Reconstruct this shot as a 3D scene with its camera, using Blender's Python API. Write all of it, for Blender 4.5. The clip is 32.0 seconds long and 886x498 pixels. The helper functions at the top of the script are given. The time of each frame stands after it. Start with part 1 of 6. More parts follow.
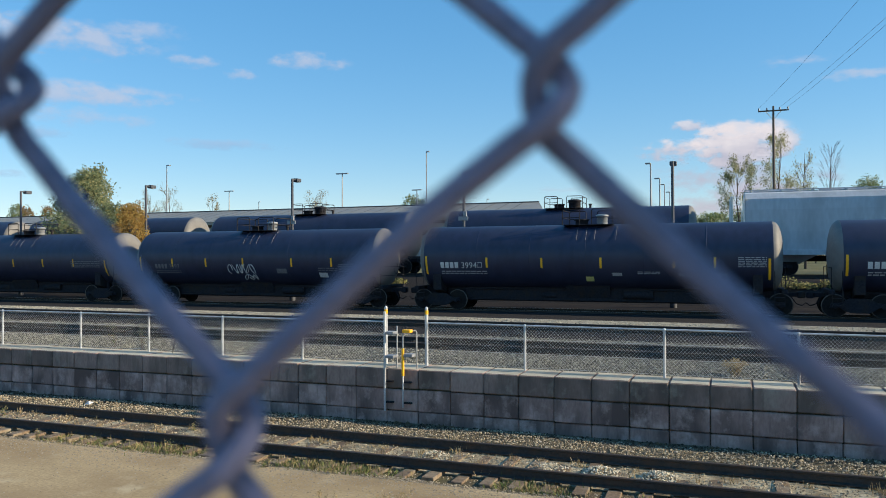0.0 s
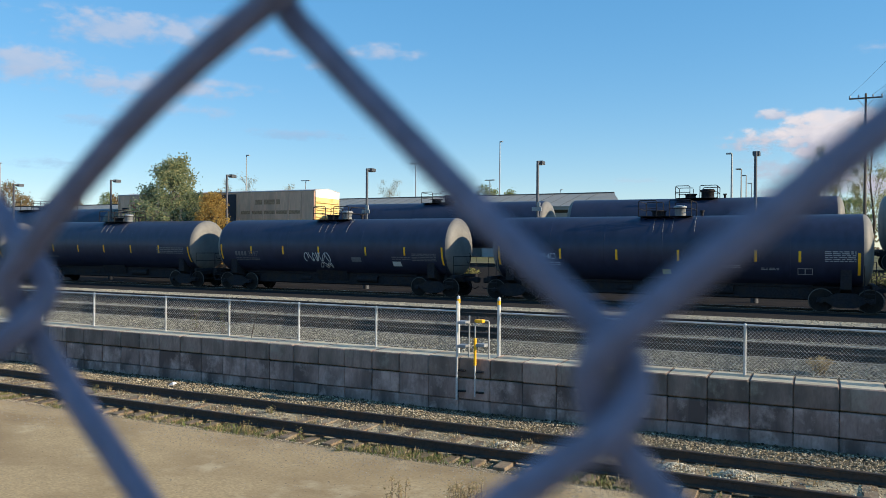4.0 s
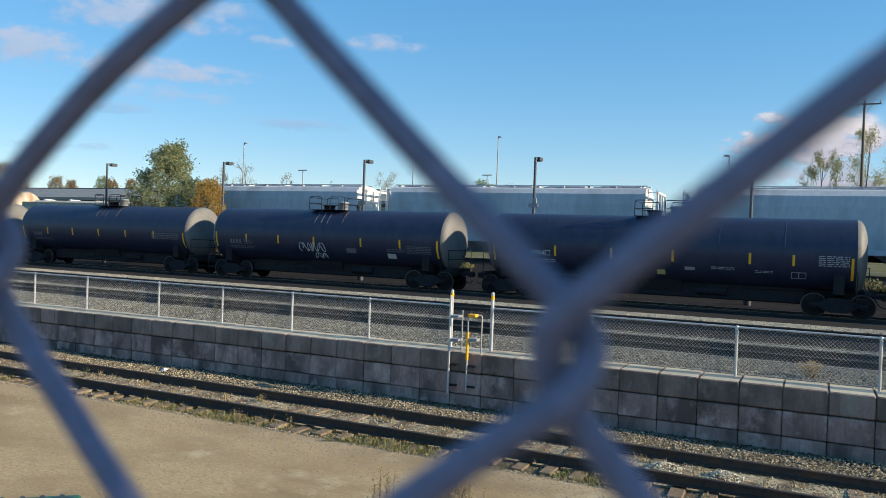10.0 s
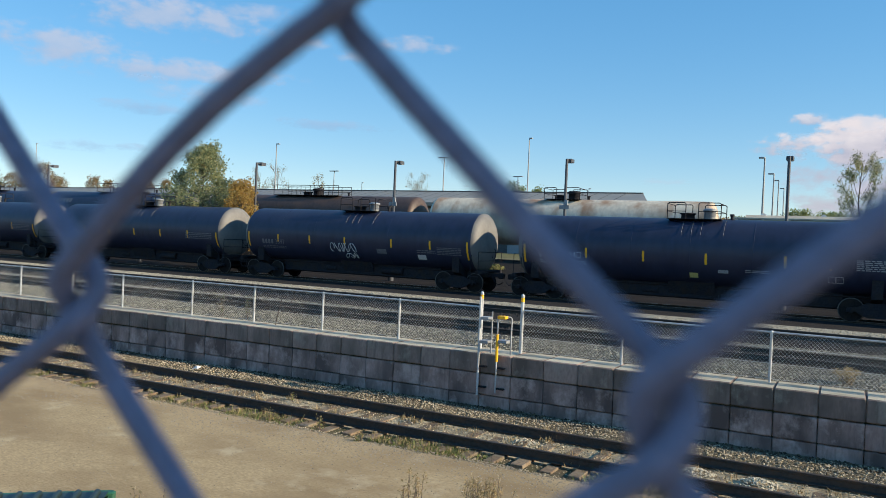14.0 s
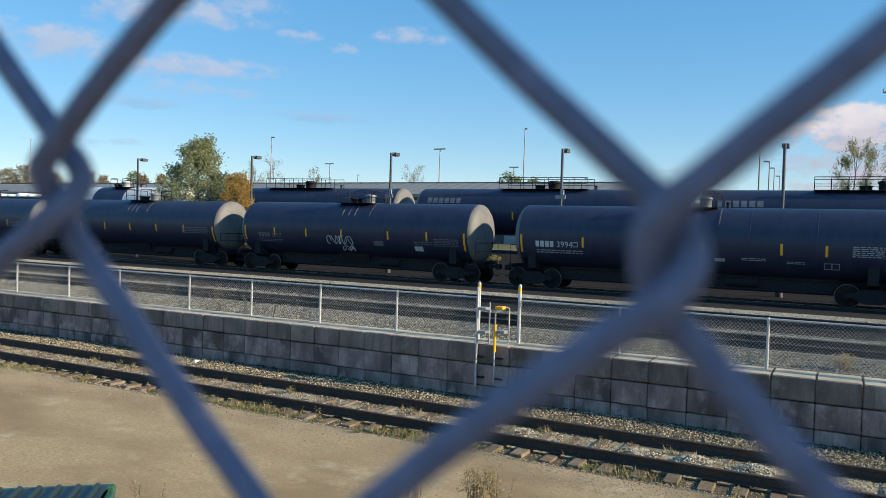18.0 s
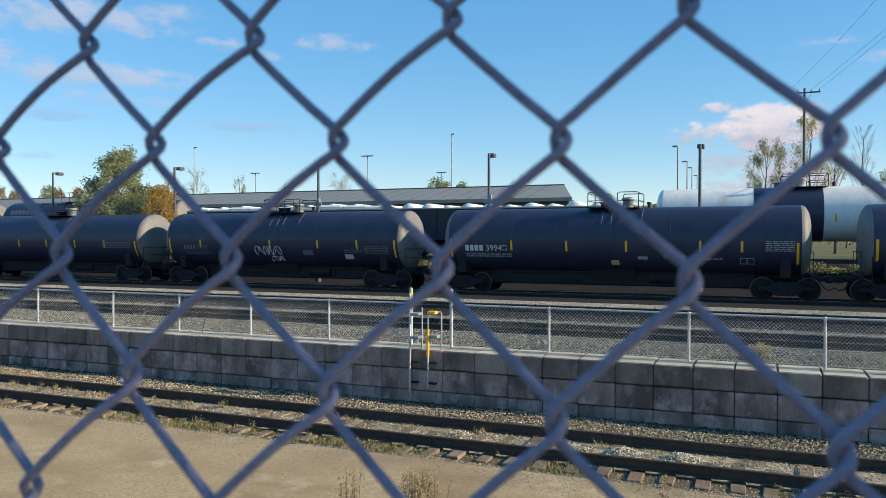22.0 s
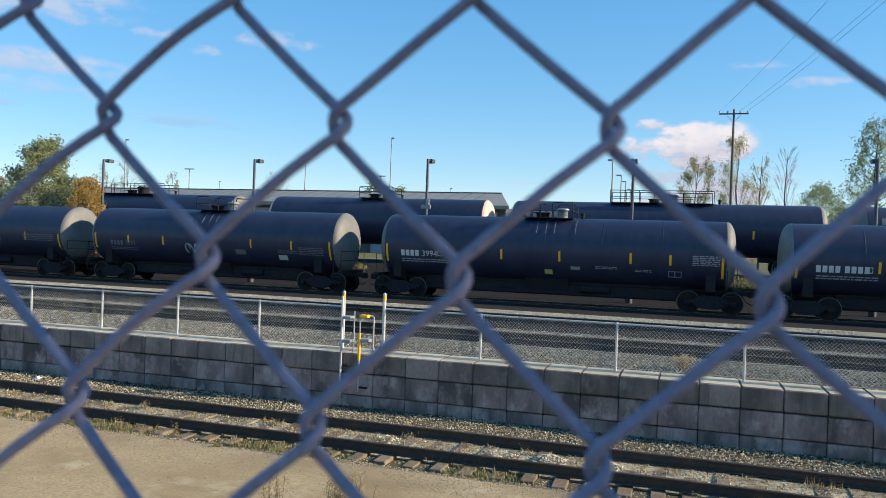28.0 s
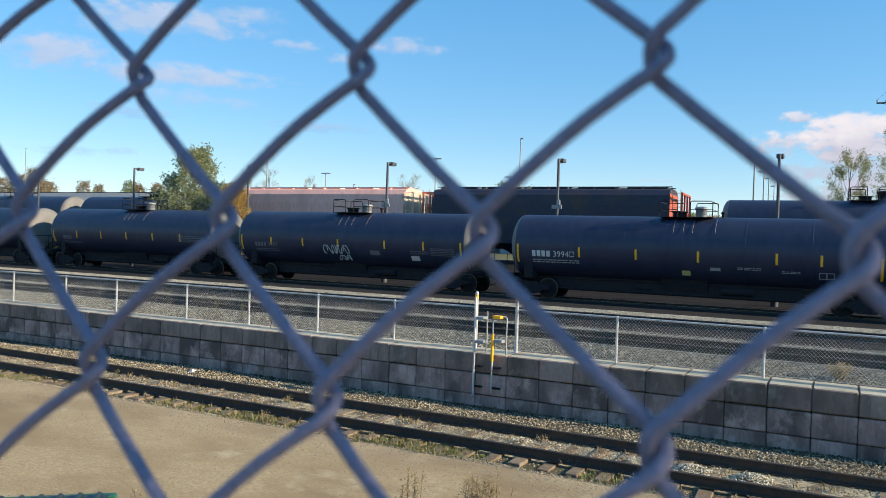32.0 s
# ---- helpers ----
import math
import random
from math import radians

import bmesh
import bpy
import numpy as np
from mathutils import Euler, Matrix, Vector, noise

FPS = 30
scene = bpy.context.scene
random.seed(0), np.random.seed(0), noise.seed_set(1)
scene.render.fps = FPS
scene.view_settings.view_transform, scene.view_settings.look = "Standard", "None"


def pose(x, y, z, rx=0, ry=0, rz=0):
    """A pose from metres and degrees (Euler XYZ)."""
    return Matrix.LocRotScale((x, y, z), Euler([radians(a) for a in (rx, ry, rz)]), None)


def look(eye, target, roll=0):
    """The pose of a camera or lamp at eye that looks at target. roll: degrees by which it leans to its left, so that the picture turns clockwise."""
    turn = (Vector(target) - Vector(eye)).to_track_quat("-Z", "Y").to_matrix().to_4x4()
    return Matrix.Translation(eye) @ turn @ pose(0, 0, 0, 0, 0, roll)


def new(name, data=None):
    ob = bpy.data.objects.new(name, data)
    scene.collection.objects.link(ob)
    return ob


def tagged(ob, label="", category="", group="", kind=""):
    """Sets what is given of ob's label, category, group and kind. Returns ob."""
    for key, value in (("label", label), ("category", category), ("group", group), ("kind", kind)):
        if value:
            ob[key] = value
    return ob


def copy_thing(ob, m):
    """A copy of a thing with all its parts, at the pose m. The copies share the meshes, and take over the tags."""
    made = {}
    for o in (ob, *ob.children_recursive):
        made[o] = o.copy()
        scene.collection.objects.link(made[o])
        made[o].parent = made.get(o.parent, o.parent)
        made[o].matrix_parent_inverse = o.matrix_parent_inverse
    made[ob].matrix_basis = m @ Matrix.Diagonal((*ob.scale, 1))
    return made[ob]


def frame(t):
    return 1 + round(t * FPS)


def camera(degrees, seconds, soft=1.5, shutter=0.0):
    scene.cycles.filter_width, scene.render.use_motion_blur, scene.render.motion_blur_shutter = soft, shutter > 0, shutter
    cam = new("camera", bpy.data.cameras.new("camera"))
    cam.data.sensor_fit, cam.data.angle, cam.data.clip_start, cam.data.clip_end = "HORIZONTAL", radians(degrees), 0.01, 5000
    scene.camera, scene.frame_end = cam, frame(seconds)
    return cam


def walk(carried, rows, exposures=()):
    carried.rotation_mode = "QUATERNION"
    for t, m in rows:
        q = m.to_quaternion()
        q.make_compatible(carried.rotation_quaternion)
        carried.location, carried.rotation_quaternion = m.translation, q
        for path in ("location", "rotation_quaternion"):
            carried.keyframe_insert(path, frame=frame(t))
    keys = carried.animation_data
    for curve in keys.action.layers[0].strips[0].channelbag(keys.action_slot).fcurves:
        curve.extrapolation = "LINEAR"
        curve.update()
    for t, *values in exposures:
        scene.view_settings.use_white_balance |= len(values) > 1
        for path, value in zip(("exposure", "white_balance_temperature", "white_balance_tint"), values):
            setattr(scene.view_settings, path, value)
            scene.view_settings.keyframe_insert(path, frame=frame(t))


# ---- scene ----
cam = camera(60.0, 32.0, 0.8)
cam.data.dof.use_dof = True
cam.data.dof.focus_distance = 38.0
cam.data.dof.aperture_fstop = 19.0


def aim(x, y, z, yaw, pitch, roll):
    """Pose from a place, a heading clockwise from +y, a pitch and a lean."""
    a, b = radians(yaw), radians(pitch)
    way = Vector((math.sin(a) * math.cos(b), math.cos(a) * math.cos(b), math.sin(b)))
    eye = Vector((x, y, z))
    return look(eye, eye + way * 10.0, roll)


PATH = [
    (0, 0.0481, -0.0662, 3.8677, -20.70, 0.59, -0.21),
    (0.5, 0.0550, -0.0686, 3.8695, -23.28, 0.55, -1.36),
    (1, 0.0549, -0.0788, 3.8714, -24.44, 0.64, -1.57),
    (1.5, 0.0520, -0.0756, 3.8690, -24.39, 0.62, -1.11),
    (2, 0.0485, -0.0628, 3.8658, -24.12, 0.44, -1.20),
    (2.5, 0.0438, -0.0614, 3.8659, -23.89, 0.10, -1.02),
    (3, 0.0267, -0.0578, 3.8596, -23.82, 0.02, -0.93),
    (3.5, 0.0189, -0.0623, 3.8596, -24.05, 0.05, 0.15),
    (4, 0.0150, -0.0629, 3.8601, -26.08, -0.15, 0.46),
    (4.5, 0.0155, -0.0622, 3.8601, -26.10, -0.27, 0.77),
    (6.5, 0.0127, -0.0617, 3.8597, -25.88, -0.32, 1.67),
    (7, 0.0130, -0.0616, 3.8600, -26.14, -0.33, 1.63),
    (7.5, 0.0129, -0.0614, 3.8590, -26.08, -0.39, 1.63),
    (8, 0.0127, -0.0613, 3.8579, -26.13, -0.46, 1.63),
    (8.5, 0.0110, -0.0605, 3.8572, -26.10, -0.64, 1.94),
    (9, 0.0093, -0.0597, 3.8567, -25.96, -0.71, 1.78),
    (9.5, 0.0173, -0.0592, 3.8571, -25.84, -0.61, 1.90),
    (10, 0.0175, -0.0611, 3.8578, -25.72, -0.61, 2.12),
    (10.5, 0.0173, -0.0640, 3.8584, -25.65, -0.56, 2.17),
    (11, 0.0116, -0.0683, 3.8602, -26.30, -0.56, 2.39),
    (11.5, 0.0131, -0.0701, 3.8624, -27.88, -0.58, 2.42),
    (12, 0.0130, -0.0700, 3.8619, -27.88, -0.60, 2.48),
    (12.5, 0.0132, -0.0691, 3.8622, -27.89, -0.61, 2.63),
    (13, 0.0116, -0.0686, 3.8616, -27.88, -0.68, 2.54),
    (13.5, 0.0132, -0.0663, 3.8628, -27.96, -0.61, 2.64),
    (15.5, 0.0107, -0.0612, 3.8585, -27.98, -0.70, 1.86),
    (16, 0.0111, -0.0632, 3.8588, -27.97, -0.75, 1.88),
    (16.5, 0.0103, -0.0624, 3.8590, -27.95, -0.71, 2.07),
    (17, 0.0089, -0.0627, 3.8567, -27.86, -0.70, 2.35),
    (17.5, 0.0105, -0.0621, 3.8534, -27.78, -0.97, 2.10),
    (18, 0.0121, -0.0615, 3.8501, -27.70, -1.23, 1.85),
    (18.5, 0.0117, -0.0633, 3.8499, -27.58, -1.33, 1.80),
    (19, 0.0080, -0.0766, 3.8542, -27.48, -1.36, 1.75),
    (19.5, 0.0092, -0.1439, 3.8587, -21.27, -1.25, 2.20),
    (20, 0.0113, -0.1832, 3.8689, -21.12, -1.20, 2.46),
    (20.5, 0.0605, -0.2161, 3.8563, -21.18, -1.36, 2.72),
    (21, 0.0677, -0.2232, 3.8634, -22.01, -1.16, 2.56),
    (21.5, 0.0717, -0.2009, 3.8606, -22.05, -0.86, 0.53),
    (22, 0.0805, -0.1938, 3.8587, -22.53, -0.70, 0.10),
    (22.5, 0.0955, -0.1878, 3.8562, -22.49, -0.78, 0.02),
    (23, 0.1069, -0.1844, 3.8551, -21.09, -0.94, 0.24),
    (23.5, 0.1155, -0.1860, 3.8587, -17.60, -0.77, 0.72),
    (24, 0.1186, -0.1880, 3.8591, -17.64, -0.11, 0.99),
    (24.5, 0.1174, -0.1847, 3.8590, -17.79, -0.03, 1.48),
    (25, 0.1147, -0.1777, 3.8579, -17.91, -0.08, 1.88),
    (25.5, 0.1147, -0.1727, 3.8568, -17.84, -0.10, 2.02),
    (27.5, 0.1148, -0.1634, 3.8572, -17.92, -0.18, 2.29),
    (28, 0.1145, -0.1644, 3.8561, -17.82, -0.24, 2.06),
    (28.5, 0.1131, -0.1608, 3.8551, -17.92, -0.29, 2.39),
    (29, 0.1129, -0.1588, 3.8551, -18.11, -0.29, 1.99),
    (29.5, 0.1133, -0.1589, 3.8549, -18.11, -0.29, 2.20),
    (30, 0.1142, -0.1610, 3.8560, -18.03, -0.32, 2.18),
    (30.5, 0.1142, -0.1618, 3.8555, -18.07, -0.33, 2.24),
    (31, 0.1155, -0.1612, 3.8557, -18.19, -0.29, 2.32),
    (31.5, 0.1071, -0.1587, 3.8580, -18.42, -0.23, 2.27),
    (32, -0.0032, -0.1449, 3.8500, -27.39, -0.51, 1.89),
]
walk(cam, [(t, aim(x, y, z, yaw, pitch, roll)) for t, x, y, z, yaw, pitch, roll in PATH],
     [(0.0, 0.5), (19.0, 0.51), (20.0, 0.56), (25.5, 0.56), (27.5, 0.67), (32.0, 0.67)])

# ---- light ----
SUN_EL, SUN_AZ = radians(22.0), radians(83.0)  # azimuth clockwise from +y
world = bpy.data.worlds.new("sky")
scene.world = world
world.use_nodes = True
wn = world.node_tree
sky = wn.nodes.new("ShaderNodeTexSky")
sky.sky_type, sky.sun_disc = "NISHITA", False
sky.sun_elevation, sky.sun_rotation = SUN_EL, SUN_AZ
sky.air_density, sky.dust_density, sky.ozone_density = 1.0, 0.0, 5.0
hue = wn.nodes.new("ShaderNodeHueSaturation")
hue.inputs["Hue"].default_value, hue.inputs["Saturation"].default_value = 0.502, 1.66
soften = wn.nodes.new("ShaderNodeGamma")  # evens the sky between horizon and zenith
soften.inputs["Gamma"].default_value = 0.5
wn.links.new(sky.outputs[0], soften.inputs["Color"])
wn.links.new(soften.outputs[0], hue.inputs["Color"])
wn.links.new(hue.outputs[0], wn.nodes["Background"].inputs[0])
wn.nodes["Background"].inputs[1].default_value = 0.268
sun = new("sun", bpy.data.lights.new("sun", "SUN"))
sun.data.energy, sun.data.angle, sun.data.color = 5.0, radians(0.6), (1.0, 0.85, 0.62)
to_sun = Vector((math.sin(SUN_AZ) * math.cos(SUN_EL), math.cos(SUN_AZ) * math.cos(SUN_EL), math.sin(SUN_EL)))
sun.matrix_world = look((0, 0, 60), Vector((0, 0, 60)) - to_sun)


# ---- materials ----
def mat(name, base, rough=0.7, metal=0.0, fine=40.0, vary=0.18, dirt=None, dirt_scale=1.2, dirt_at=0.55, bump=0.15, streak=1.0, spec=0.5, rand=0.0, coat=0.0, long=1.0):
    """A painted, mineral or metal surface: fine grain, large stains and relief at real size."""
    m = bpy.data.materials.new(name)
    m.use_nodes = True
    n, l = m.node_tree.nodes, m.node_tree.links
    p = n["Principled BSDF"]
    tc = n.new("ShaderNodeTexCoord")
    info = n.new("ShaderNodeObjectInfo")
    shift = n.new("ShaderNodeVectorMath")
    shift.operation = "MULTIPLY_ADD"
    shift.inputs[1].default_value = (long, 1, streak)
    comb = n.new("ShaderNodeVectorMath")
    comb.operation = "SCALE"
    comb.inputs[0].default_value = (37.0, 11.0, 5.0)
    l.new(info.outputs["Random"], comb.inputs["Scale"])
    l.new(tc.outputs["Object"], shift.inputs[0])
    l.new(comb.outputs[0], shift.inputs[2])

    def noise_at(scale, detail):
        t = n.new("ShaderNodeTexNoise")
        t.inputs["Scale"].default_value, t.inputs["Detail"].default_value = scale, detail
        l.new(shift.outputs[0], t.inputs["Vector"])
        return t

    a, b = noise_at(fine, 4.0), noise_at(dirt_scale, 6.0)
    ramp = n.new("ShaderNodeValToRGB")
    lo, hi = [tuple(min(1.0, c * k) for c in base) + (1,) for k in (1 - vary, 1 + vary)]
    ramp.color_ramp.elements[0].position, ramp.color_ramp.elements[1].position = 0.3, 0.7
    ramp.color_ramp.elements[0].color, ramp.color_ramp.elements[1].color = lo, hi
    l.new(a.outputs["Fac"], ramp.inputs[0])
    out = ramp.outputs[0]
    if dirt:
        mix = n.new("ShaderNodeMixRGB")
        cut = n.new("ShaderNodeMapRange")
        cut.inputs[1].default_value, cut.inputs[2].default_value = dirt_at - 0.08, dirt_at + 0.14
        l.new(b.outputs["Fac"], cut.inputs[0])
        l.new(cut.outputs[0], mix.inputs[0])
        l.new(out, mix.inputs[1])
        mix.inputs[2].default_value = tuple(dirt) + (1,)
        out = mix.outputs[0]
    if rand:
        hsv = n.new("ShaderNodeHueSaturation")
        mr = n.new("ShaderNodeMapRange")
        mr.inputs[3].default_value, mr.inputs[4].default_value = 1 - rand, 1 + rand
        l.new(info.outputs["Random"], mr.inputs[0])
        l.new(mr.outputs[0], hsv.inputs["Value"])
        l.new(out, hsv.inputs["Color"])
        out = hsv.outputs[0]
    l.new(out, p.inputs["Base Color"])
    p.inputs["Roughness"].default_value, p.inputs["Metallic"].default_value = rough, metal
    p.inputs["Specular IOR Level"].default_value = spec
    p.inputs["Coat Weight"].default_value = coat
    p.inputs["Coat Roughness"].default_value = 0.25
    if bump:
        bp = n.new("ShaderNodeBump")
        bp.inputs["Strength"].default_value, bp.inputs["Distance"].default_value = bump, 0.02
        l.new(a.outputs["Fac"], bp.inputs["Height"])
        l.new(bp.outputs[0], p.inputs["Normal"])
    return m


def blotched(m, pale, scale, at, dark):
    """Adds pale lime blotches and thin dark runs of dirt that follow the drip of water."""
    n, l = m.node_tree.nodes, m.node_tree.links
    base = n["Principled BSDF"].inputs["Base Color"]
    tc = n.new("ShaderNodeTexCoord")
    info = n.new("ShaderNodeObjectInfo")
    for colour, size, cut, stretch, seed, most in ((pale, scale, at, (1.0, 1.0, 0.8), 91.0, 0.75), (dark, 7.0, 0.6, (1.0, 1.0, 0.1), 53.0, 0.6)):
        mp = n.new("ShaderNodeVectorMath")
        mp.operation = "MULTIPLY_ADD"
        mp.inputs[1].default_value = stretch
        sh = n.new("ShaderNodeMath")
        sh.operation = "MULTIPLY"
        sh.inputs[1].default_value = seed
        l.new(info.outputs["Random"], sh.inputs[0])
        l.new(tc.outputs["Object"], mp.inputs[0])
        l.new(sh.outputs[0], mp.inputs[2])
        no = n.new("ShaderNodeTexNoise")
        no.inputs["Scale"].default_value, no.inputs["Detail"].default_value, no.inputs["Roughness"].default_value = size, 7.0, 0.65
        l.new(mp.outputs[0], no.inputs["Vector"])
        mr = n.new("ShaderNodeMapRange")
        mr.inputs[1].default_value, mr.inputs[2].default_value, mr.inputs[4].default_value = cut - 0.04, cut + 0.12, most
        l.new(no.outputs["Fac"], mr.inputs[0])
        mx = n.new("ShaderNodeMixRGB")
        mx.inputs[2].default_value = tuple(colour) + (1,)
        l.new(base.links[0].from_socket, mx.inputs[1])
        l.new(mr.outputs[0], mx.inputs[0])
        l.new(mx.outputs[0], base)
    return m


def island_mat(name, colours, rough=0.85, thin=0.0):
    """Loose pieces in one mesh: each island takes its own colour from the given range; thin: the share of light that leaves let through."""
    m = bpy.data.materials.new(name)
    m.use_nodes = True
    n, l = m.node_tree.nodes, m.node_tree.links
    geo, ramp = n.new("ShaderNodeNewGeometry"), n.new("ShaderNodeValToRGB")
    ramp.color_ramp.elements[0].color = tuple(colours[0]) + (1,)
    ramp.color_ramp.elements[1].color = tuple(colours[-1]) + (1,)
    for i, c in enumerate(colours[1:-1]):
        e = ramp.color_ramp.elements.new((i + 1) / (len(colours) - 1))
        e.color = tuple(c) + (1,)
    l.new(geo.outputs["Random Per Island"], ramp.inputs[0])
    l.new(ramp.outputs[0], n["Principled BSDF"].inputs["Base Color"])
    n["Principled BSDF"].inputs["Roughness"].default_value = rough
    n["Principled BSDF"].inputs["Specular IOR Level"].default_value = 0.25
    if thin:
        tr, mx, out = n.new("ShaderNodeBsdfTranslucent"), n.new("ShaderNodeMixShader"), n["Material Output"]
        l.new(ramp.outputs[0], tr.inputs[0])
        mx.inputs[0].default_value = thin
        l.new(n["Principled BSDF"].outputs[0], mx.inputs[1])
        l.new(tr.outputs[0], mx.inputs[2])
        l.new(mx.outputs[0], out.inputs[0])
    return m


BLACK = mat("black_tank_paint", (0.021, 0.026, 0.056), 0.45, fine=3.0, vary=0.2, dirt=(0.031, 0.035, 0.064), dirt_scale=0.7, bump=0.02, streak=0.35, spec=0.5)
# black heads coloured grey: the sun's glare is put into the base colour
HEAD = mat("glare_grey_head_paint", (0.18, 0.172, 0.16), 0.6, fine=5.0, vary=0.08, dirt=(0.15, 0.142, 0.134), dirt_scale=1.5, bump=0.02, spec=0.4)
UNDER = mat("underframe_black", (0.024, 0.024, 0.03), 0.8, fine=12, vary=0.3, dirt=(0.034, 0.028, 0.024), dirt_scale=3, spec=0.15)
WHEEL = mat("wheel_steel", (0.02, 0.018, 0.018), 0.85, 0.0, fine=14, vary=0.3, dirt=(0.03, 0.024, 0.02), dirt_scale=4, spec=0.1)
RIM = mat("worn_rim_steel", (0.09, 0.08, 0.072), 0.5, 0.5, fine=20, vary=0.2, bump=0.02)
TREAD = mat("polished_steel", (0.45, 0.44, 0.42), 0.35, 0.9, fine=30, vary=0.1, bump=0.02)
YELLOW = mat("reflective_yellow", (0.95, 0.46, 0.015), 0.45, fine=20, vary=0.08, bump=0.02)
WHITEMARK = mat("white_marking_paint", (0.62, 0.62, 0.6), 0.6, fine=25, vary=0.15, bump=0.0)
CLEARMARK = mat("worn_white_marking_paint", (0.36, 0.36, 0.37), 0.7, fine=25, vary=0.3, bump=0.0)
DIMMARK = mat("faded_marking_paint", (0.16, 0.16, 0.17), 0.7, fine=25, vary=0.3, bump=0.0)
SIGNYEL = mat("pale_yellow_placard", (0.6, 0.55, 0.2), 0.5, fine=20, vary=0.1, bump=0.0)
GREYHOP = mat("pale_grey_hopper_paint", (0.5, 0.52, 0.54), 0.55, fine=6, vary=0.08, dirt=(0.36, 0.37, 0.38), dirt_scale=0.8, bump=0.03, streak=0.3)
WHITEP = mat("white_car_paint", (0.78, 0.77, 0.73), 0.5, fine=6, vary=0.06, dirt=(0.6, 0.58, 0.52), dirt_scale=0.9, bump=0.02, streak=0.4)
TANP = mat("rust_streaked_tan_paint", (0.62, 0.55, 0.43), 0.6, fine=5, vary=0.12, dirt=(0.36, 0.22, 0.13), dirt_scale=0.9, dirt_at=0.52, bump=0.03, streak=0.4)
BROWNP = mat("brown_tank_paint", (0.07, 0.045, 0.035), 0.55, fine=5, vary=0.2, dirt=(0.1, 0.06, 0.04), dirt_scale=1.0, bump=0.03)
BOXY = mat("weathered_yellow_paint", (0.74, 0.43, 0.28), 0.6, fine=6, vary=0.1, dirt=(0.56, 0.33, 0.22), dirt_scale=1.1, bump=0.03, streak=0.3)
BOXEND = mat("bright_yellow_paint", (0.8, 0.56, 0.22), 0.55, fine=6, vary=0.1, dirt=(0.6, 0.36, 0.1), dirt_scale=1.3, bump=0.02)
BOXDOOR = mat("blue_black_door_paint", (0.012, 0.018, 0.035), 0.5, fine=6, vary=0.2, bump=0.02)
ORANGE = mat("faded_orange_paint", (0.9, 0.48, 0.38), 0.6, fine=6, vary=0.1, dirt=(0.76, 0.4, 0.31), dirt_scale=1.0, bump=0.03, streak=0.3)
REDEND = mat("red_oxide_paint", (0.42, 0.09, 0.05), 0.6, fine=6, vary=0.15, dirt=(0.3, 0.08, 0.05), dirt_scale=1.0, bump=0.03)
DARKHOP = mat("black_hopper_paint", (0.022, 0.024, 0.045), 0.55, fine=6, vary=0.2, dirt=(0.05, 0.035, 0.03), dirt_scale=1.0, bump=0.03)
BEIGE = mat("beige_car_paint", (0.5, 0.45, 0.35), 0.6, fine=6, vary=0.1, dirt=(0.38, 0.32, 0.24), dirt_scale=1.0, bump=0.03)
TARP = mat("white_cover", (0.75, 0.74, 0.72), 0.6, fine=8, vary=0.08, bump=0.05)
CONCRETE = blotched(mat("precast_concrete", (0.4, 0.275, 0.238), 0.9, fine=22, vary=0.14, dirt=(0.165, 0.118, 0.103), dirt_scale=1.6, dirt_at=0.47, bump=0.3, streak=0.35, rand=0.13, spec=0.1), (0.6, 0.44, 0.385), 2.2, 0.54, (0.13, 0.092, 0.08))
# coping concrete lightened for upward faces, to paint in the low sun
COPING_SUN = mat("sunlit_coping_top", (0.5, 0.45, 0.345), 0.9, fine=25, vary=0.12, dirt=(0.38, 0.33, 0.25), dirt_scale=2.0, bump=0.25, rand=0.08, spec=0.1)
COPING = blotched(mat("weathered_coping_concrete", (0.31, 0.222, 0.187), 0.9, fine=22, vary=0.14, dirt=(0.17, 0.13, 0.108), dirt_scale=1.8, dirt_at=0.48, bump=0.3, streak=0.35, rand=0.16, spec=0.1), (0.4, 0.35, 0.28), 1.5, 0.6, (0.1, 0.083, 0.068))
RAIL = mat("rail_steel_brown", (0.055, 0.045, 0.038), 0.7, 0.2, fine=20, vary=0.25, dirt=(0.09, 0.055, 0.035), dirt_scale=3, bump=0.1)
TIE = mat("weathered_tie_wood", (0.17, 0.118, 0.074), 0.9, fine=22, vary=0.35, dirt=(0.24, 0.2, 0.14), dirt_scale=2.5, bump=0.4, rand=0.25)
TIEDARK = mat("creosote_tie_wood", (0.026, 0.024, 0.022), 0.95, fine=22, vary=0.35, dirt=(0.042, 0.038, 0.034), dirt_scale=3, bump=0.4, rand=0.25)
GALV = mat("galvanized_pipe", (0.55, 0.56, 0.57), 0.5, 0.3, fine=40, vary=0.12, dirt=(0.42, 0.42, 0.41), dirt_scale=5, bump=0.03)
WIRE = mat("galvanized_fence_wire", (0.225, 0.203, 0.275), 0.7, 0.0, spec=0.25, fine=500, vary=0.16, dirt=(0.19, 0.16, 0.2), dirt_scale=120, dirt_at=0.62, bump=0.03)
SCRAP = mat("yellow_scrap", (1.0, 0.52, 0.08), 0.6, fine=300, vary=0.2, dirt=(0.25, 0.2, 0.06), dirt_scale=150, dirt_at=0.6, bump=0.0)
DRYLEAF = mat("dry_olive_leaf", (0.22, 0.19, 0.06), 0.7, fine=300, vary=0.3, dirt=(0.08, 0.06, 0.03), dirt_scale=150, bump=0.0)
MESHWIRE = mat("fine_fence_wire", (0.45, 0.44, 0.42), 0.5, 0.2, fine=30, vary=0.15, bump=0.0)
